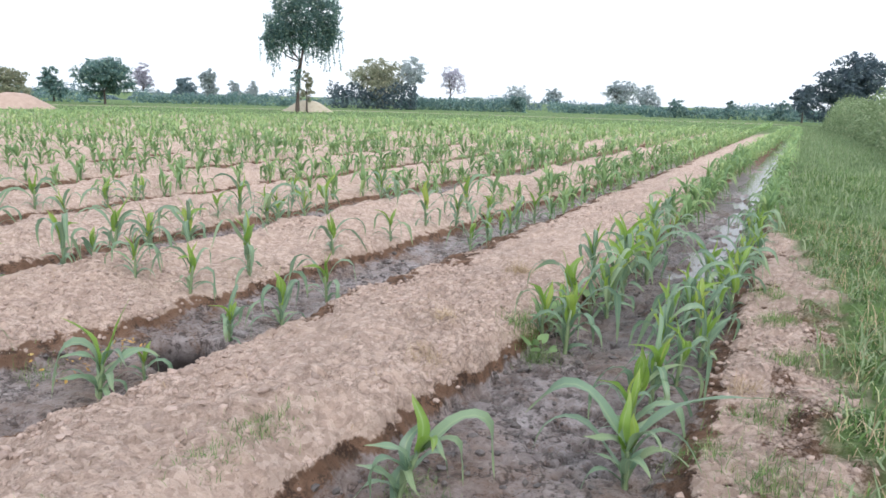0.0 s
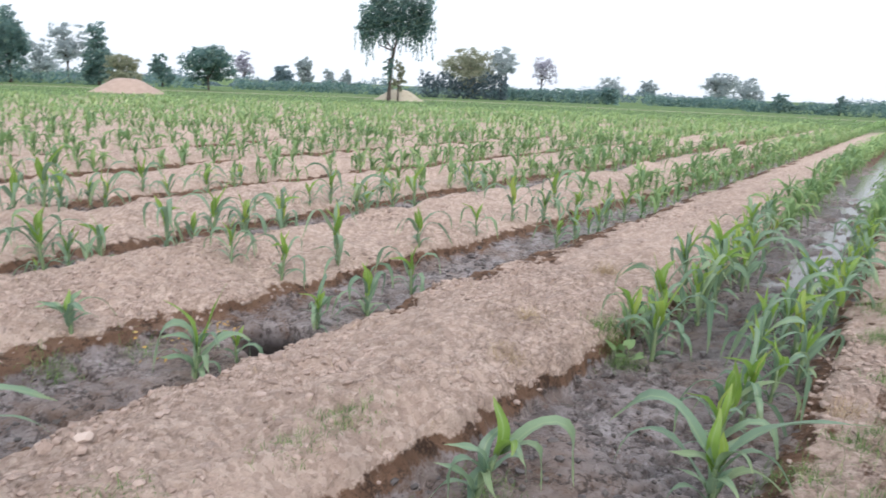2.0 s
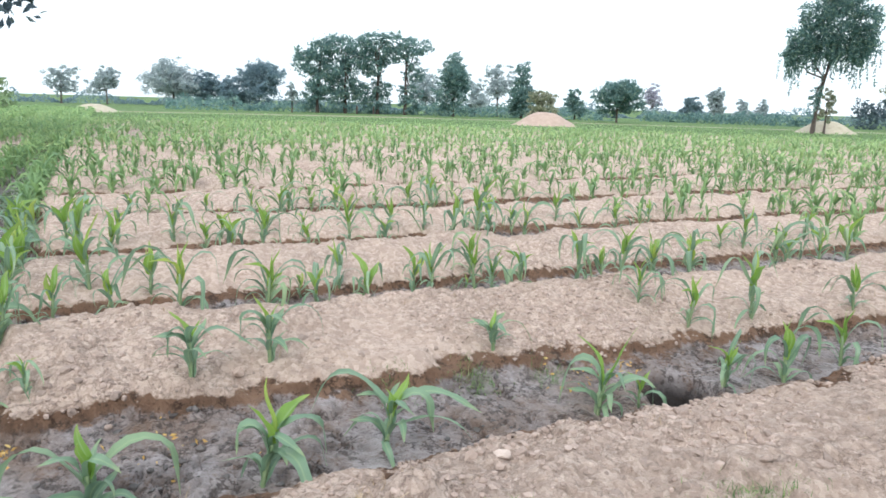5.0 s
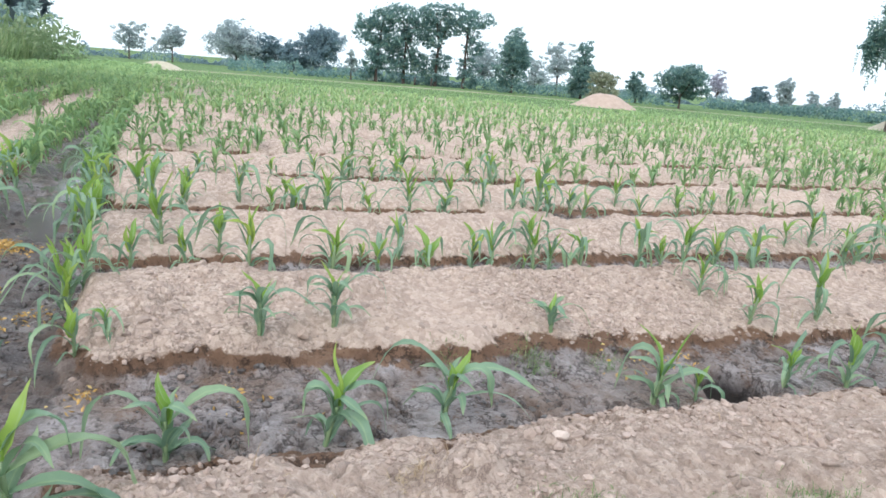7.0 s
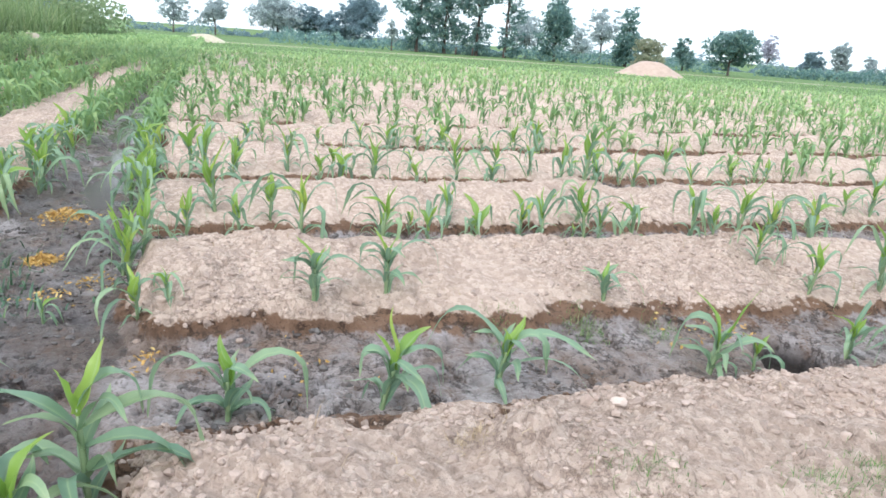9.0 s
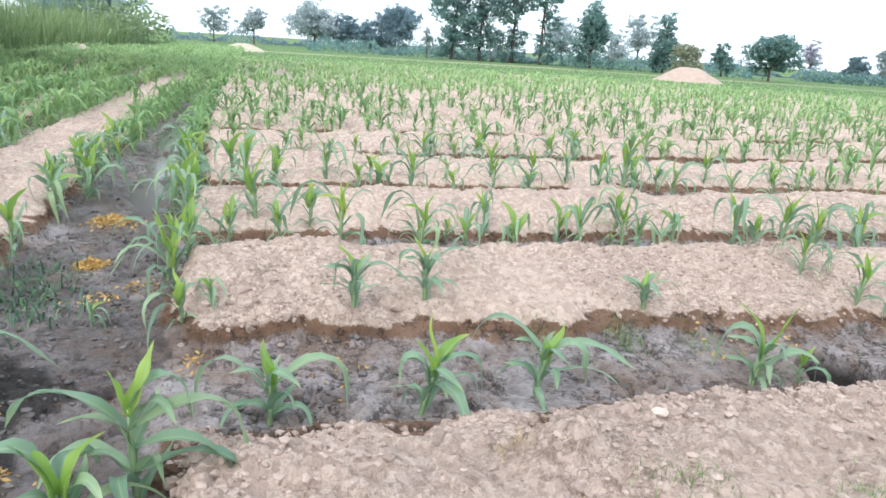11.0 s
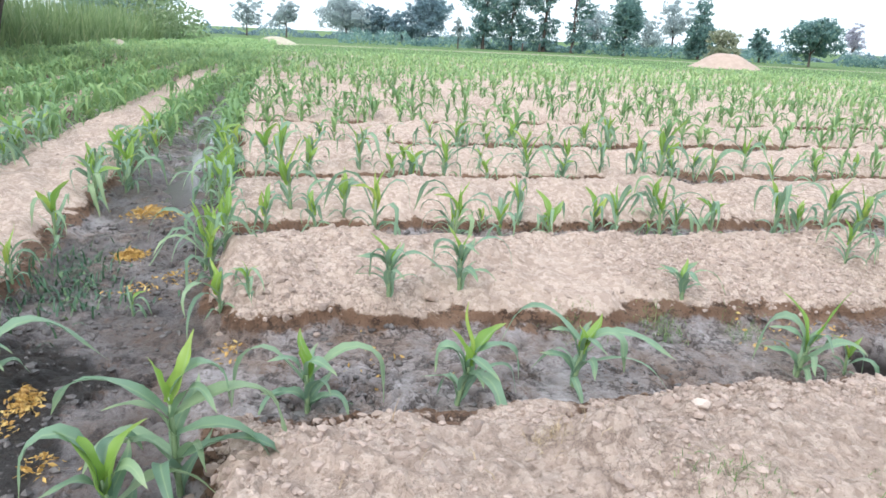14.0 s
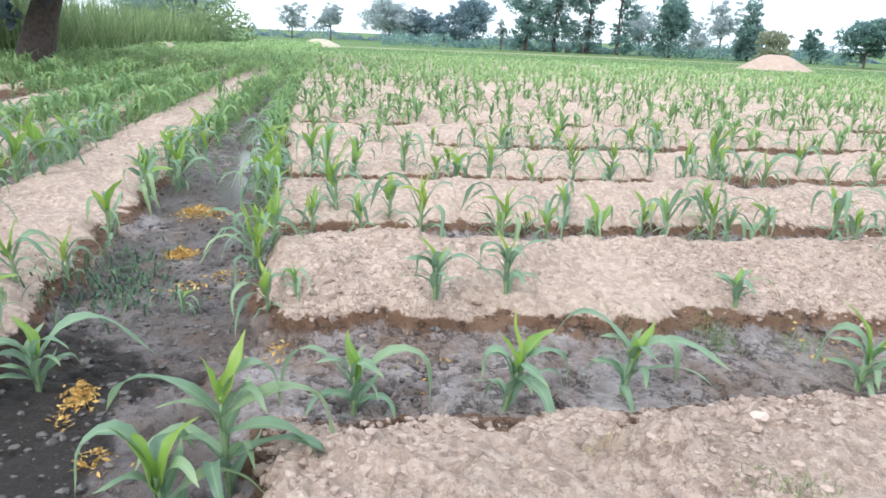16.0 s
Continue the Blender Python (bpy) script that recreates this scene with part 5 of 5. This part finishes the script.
# ---- clods, stones and scraps ----
def clod_mesh(seed, mat, points=20):
    """A broken lump: the hull of random points, with its corners worn off."""
    r = np.random.default_rng(seed)
    p = r.normal(size=(points, 3))
    p /= np.linalg.norm(p, axis=1)[:, None]
    p *= r.uniform(0.38, 0.56, (points, 1)) * r.uniform(0.7, 1.2, 3) * np.array([1, 1, 0.72])
    bm = bmesh.new()
    for q in p:
        bm.verts.new(q)
    hull = bmesh.ops.convex_hull(bm, input=bm.verts[:])
    bmesh.ops.delete(bm, geom=list({g for g in hull["geom_interior"] + hull["geom_unused"] if isinstance(g, bmesh.types.BMVert)}), context='VERTS')
    bmesh.ops.subdivide_edges(bm, edges=bm.edges[:], cuts=1, use_grid_fill=True)
    bmesh.ops.smooth_vert(bm, verts=bm.verts[:], factor=0.35, use_axis_x=True, use_axis_y=True, use_axis_z=True)
    for v in bm.verts:
        v.co *= 1 + 0.22 * noise.noise(v.co * 5.5 + Vector((0, seed, 0)))
    me = bpy.data.meshes.new("soil_clod")
    bm.to_mesh(me)
    bm.free()
    me.materials.append(mat)
    return me


CLODS = [clod_mesh(i, CLOD) for i in range(8)]


def dry_spot(x, y):
    z, w, g = terrain(np.array([x]), np.array([y]))
    return z[0] > 0.06 and w[0] < 0.5 and g[0] < 0.4


count = 0
while count < 150:
    x, y = rng.uniform(-3.8, 0.2), rng.uniform(-0.9, 5.0)
    if not dry_spot(x, y):
        continue
    s = 0.022 + 0.055 * rng.random() ** 2.5
    ob = tagged(new("soil_clod", CLODS[int(rng.integers(8))]), "dry pinkish soil clod on the ridge", "soil clod", "clods on the ridges")
    ob.matrix_basis = Matrix.LocRotScale((x, y, ground_z(x, y) - 0.15 * s), Euler((rng.uniform(-0.4, 0.4), rng.uniform(-0.4, 0.4), rng.uniform(0, 6.28))), (s, s, s))
    count += 1


def lay_clod(x, y, s):
    ob = tagged(new("soil_clod", CLODS[int(rng.integers(8))]), "dry pinkish soil clod on the ridge", "soil clod", "clods on the ridges")
    ob.matrix_basis = Matrix.LocRotScale((x, y, ground_z(x, y) - 0.08 * s), Euler((rng.uniform(-0.4, 0.4), rng.uniform(-0.4, 0.4), rng.uniform(0, 6.28))), (s, s, s))


# lumps gathered at the end of the first bed and along its foot, and on the near ridge
for i in range(34):
    lay_clod(rng.normal(-3.02, 0.16), rng.normal(-0.33, 0.15), rng.uniform(0.025, 0.06))
for i in range(16):
    y_ = rng.uniform(-0.3, 2.2)
    lay_clod(float(bed_front(y_)) - rng.uniform(0.02, 0.12), y_, rng.uniform(0.02, 0.05))
for i in range(80):
    y_ = rng.uniform(-0.5, 4.0)
    lay_clod(float(bed_front(y_)) - 0.05 - 0.6 * rng.random() ** 1.5, y_, 0.018 + 0.04 * rng.random() ** 1.8)
for i in range(120):
    y_ = rng.uniform(-0.45, 2.4)
    lay_clod(float(ridge_left(y_)) + 0.04 + 0.8 * rng.random() ** 1.3, y_, 0.02 + 0.045 * rng.random() ** 1.6)


def crumbs(name, n, x0, x1, y0, y1, s0, s1, seed, muddy=False):
    """Loose small crumbs in one mesh, on the dry ridges or in the mud."""
    r = np.random.default_rng(seed)
    x, y = r.uniform(x0, x1, n), r.uniform(y0, y1, n)
    z, w, g = terrain(x, y)
    keep = (z > 0.05) & (w < 0.6) & (g < 0.4) & (vnoise(x, y, 1.7, seed) + 0.4 * vnoise(x, y, 5, seed + 1) + 0.3 * r.normal(size=n) > np.where(x < -2.7, 0.42, 0.22))
    if muddy:
        keep = (w > 0.75) & (z > -0.02) & (g < 0.4) & (vnoise(x, y, 2.2, seed) + 0.5 * vnoise(x, y, 7, seed + 1) + 0.3 * r.normal(size=n) > 0.15)
    x, y, z = x[keep], y[keep], z[keep]
    lump = bmesh.new()
    bmesh.ops.create_icosphere(lump, subdivisions=1, radius=0.5)
    base = np.array([p.co[:] for p in lump.verts])
    tri = np.array([[p.index for p in q.verts] for q in lump.faces])
    lump.free()
    nb = len(base)
    m = len(x)
    s = (s0 + (s1 - s0) * r.random(m) ** 3)[:, None, None]
    v = base[None] * r.uniform(0.62, 1.2, (m, nb, 1)) * r.uniform(0.7, 1.35, (m, 1, 3)) * s
    a = r.uniform(0, 6.28, m)[:, None]
    vx, vy = v[..., 0] * np.cos(a) - v[..., 1] * np.sin(a), v[..., 0] * np.sin(a) + v[..., 1] * np.cos(a)
    vv = np.stack([vx + x[:, None], vy + y[:, None], v[..., 2] * 0.8 + z[:, None] + 0.02 * s[..., 0]], -1).reshape(-1, 3)
    ff = (tri[None] + (np.arange(m) * nb)[:, None, None]).reshape(-1, 3)
    return tagged(new(name, mesh_fast(name, vv, ff, WET_CLOD if muddy else CLOD, False)), "dark wet mud crumbs in the furrows" if muddy else "loose dry soil crumbs on the ridges", "soil crumbs", kind="stuff")


crumbs("soil_crumbs", 50000, -4.0, 0.4, -1.0, 4.5, 0.006, 0.036, 21)
crumbs("mud_crumbs", 26000, -4.6, 0.2, -2.0, 5.5, 0.008, 0.042, 23, True)
crumbs("mud_crumbs_far", 9000, -9, -4.6, -2.4, 8, 0.015, 0.05, 24, True)
crumbs("soil_crumbs_far", 5000, -9, 0.2, -4.0, 9, 0.02, 0.05, 22)

white = tagged(new("flat_stone", clod_mesh(17, STONE)), "pale flat stone on the furrow's edge", "stone")
white.matrix_basis = Matrix.LocRotScale((-1.91, 1.13, ground_z(-1.91, 1.13) + 0.01), Euler((0.0, -0.2, 1.3)), (0.10, 0.075, 0.055))
pebble = tagged(new("pebble", clod_mesh(19, SAND)), "pale rounded stone at the foot of the ridge", "stone")
pebble.matrix_basis = Matrix.LocRotScale((-3.0, 0.35, ground_z(-3.0, 0.35) + 0.015), Euler((0, 0.1, 0.4)), (0.075, 0.065, 0.06))


def scraps(x, y, n, spread, label, seed):
    r = np.random.default_rng(seed)
    xy = np.array([x, y]) + r.normal(size=(n, 2)) * spread
    z = np.maximum(terrain(xy[:, 0], xy[:, 1])[0], 0.002) + r.uniform(0.003, 0.012, n) + 0.055 * r.random(n) * np.exp(-((xy - np.array([x, y])) ** 2).sum(1) / spread ** 2)
    v, f_ = leaf_cloud(np.concatenate([xy, z[:, None]], 1), 0.0125, r, 0.4)
    return tagged(new("yellow_scraps", mesh_fast("yellow_scraps", v, f_, PETAL, False)), label, "plant scraps", kind="stuff")


for i, (x, y, n, sp) in enumerate(((-2.8, 2.2, 25, 0.05), (-3.93, -1.27, 560, 0.042), (-4.9, -1.43, 520, 0.08), (-2.32, -1.12, 150, 0.026), (-2.25, -1.1, 130, 0.024), (-2.11, -1.1, 25, 0.02), (-1.89, -0.89, 60, 0.03), (-2.64, -0.49, 40, 0.04), (-3.56, -0.91, 60, 0.06), (-3.34, -1.06, 50, 0.06), (-2.75, 1.9, 20, 0.08), (-2.62, 0.1, 20, 0.12))):
    scraps(x, y, n, sp, "heap of floating yellow husk scraps in the mud", 400 + i)


def tuft(x, y, n, ln, mat, label, seed, spread=0.06, lean=1.0):
    r = np.random.default_rng(seed)
    n = n if mat is WEED else 4 * n
    xy = np.array([x, y]) + r.normal(size=(n, 2)) * spread
    ob = blades("grass_tuft", xy, ln, 0.0026 if mat is not WEED else 0.011, mat, label, seed, lean, "grass tuft", 3, "stuff")
    return ob


for i, (x, y, n, ln, mat) in enumerate(((-1.45, 1.79, 70, 0.06, GRASS), (-1.41, 1.54, 50, 0.05, GRASS), (-1.46, 1.0, 30, 0.06, GRASS), (-1.77, 0.60, 60, 0.06, STRAW), (-3.35, -1.40, 130, 0.13, WEED), (-3.6, -1.48, 120, 0.13, WEED), (-3.2, -1.2, 40, 0.12, WEED), (-3.12, -1.52, 90, 0.12, WEED), (-3.85, -1.5, 60, 0.14, WEED), (-2.83, 1.8, 40, 0.06, GRASS), (-0.1, 2.9, 60, 0.08, GRASS), (-0.05, 3.6, 90, 0.09, GRASS), (-0.2, 4.2, 90, 0.08, GRASS), (0.0, 2.4, 90, 0.08, GRASS), (-0.3, 4.8, 80, 0.09, GRASS), (-1.5, 3.0, 70, 0.08, STRAW), (-1.7, 4.2, 90, 0.1, STRAW), (-1.35, 2.6, 60, 0.08, STRAW), (-1.2, 3.3, 120, 0.12, GRASS), (-2.85, 1.4, 60, 0.07, GRASS), (-2.8, 1.0, 40, 0.06, GRASS), (-0.25, 2.6, 70, 0.06, GRASS), (-0.2, 3.2, 60, 0.08, STRAW), (-1.0, 1.95, 50, 0.06, GRASS))):
    tuft(x, y, n, ln, mat, "small tuft of grass on the soil" if mat is GRASS else "dark tangled weeds in the wet ditch" if mat is WEED else "dry straw tuft lying on the ridge", 500 + i, {GRASS: 0.065, STRAW: 0.04}.get(mat, 0.13), {GRASS: 1.8, WEED: 3.0}.get(mat, 3.4))


# ---- a broad-leaved weed at the foot of the ridge ----
def weed(x, y, label, seed):
    r = np.random.default_rng(seed)
    root = tagged(new("creeping_weed"), label, "weed")
    root.location = (x, y, ground_z(x, y))
    for i in range(7):
        stem = Shape()
        a = r.uniform(0, 6.28)
        d, up_ = r.uniform(0.03, 0.12), r.uniform(0.05, 0.15)
        tip = Vector((d * math.cos(a), d * math.sin(a), up_))
        stem.tube([(0, 0, -0.01), (tip.x * 0.5, tip.y * 0.5, up_ * 0.8), tuple(tip)], [0.0025, 0.002, 0.0015], 5)
        s = r.uniform(0.025, 0.042)
        heart = [(0, -0.2, 0.0), (0.6, -0.65, 0.12), (1.0, 0.0, 0.16), (0.75, 0.7, 0.1), (0, 1.5, -0.12), (-0.75, 0.7, 0.1), (-1.0, 0.0, 0.16), (-0.6, -0.65, 0.12), (0, 0.55, 0.0)]
        turn = Euler((r.uniform(0.3, 1.0), r.uniform(-0.3, 0.3), a - 1.57)).to_matrix()
        v = [tip + turn @ (Vector(p) * s) for p in heart]
        f_ = [(0, 1, 8), (1, 2, 8), (2, 3, 8), (3, 4, 8), (4, 5, 8), (5, 6, 8), (6, 7, 8), (7, 0, 8)]
        part("leaf", mesh_from("leaf", v, f_, MAIZE_FAR), root)
        part("stem", stem.mesh("stem", STALK), root)
    return root


weed(-1.14, 3.22, "creeping weed with heart-shaped green leaves on the ridge foot", 1)
weed(-1.2, 3.55, "creeping weed with heart-shaped green leaves on the ridge foot", 2)
weed(-1.18, 4.1, "creeping green weed under the maize", 3)


# ---- scattered straw on the ridges ----
r_ = np.random.default_rng(141)
sx, sy = r_.uniform(-3.9, 0.1, 1500), r_.uniform(-0.6, 5.0, 1500)
sz, sw, sg = terrain(sx, sy)
ok_ = (sz > 0.12) & (sw < 0.2)
blades("loose_straw", np.stack([sx, sy], 1)[ok_][:260], 0.09, 0.004, STRAW, "loose bits of dry straw on the ridges", 142, 3.6, "straw", 3)
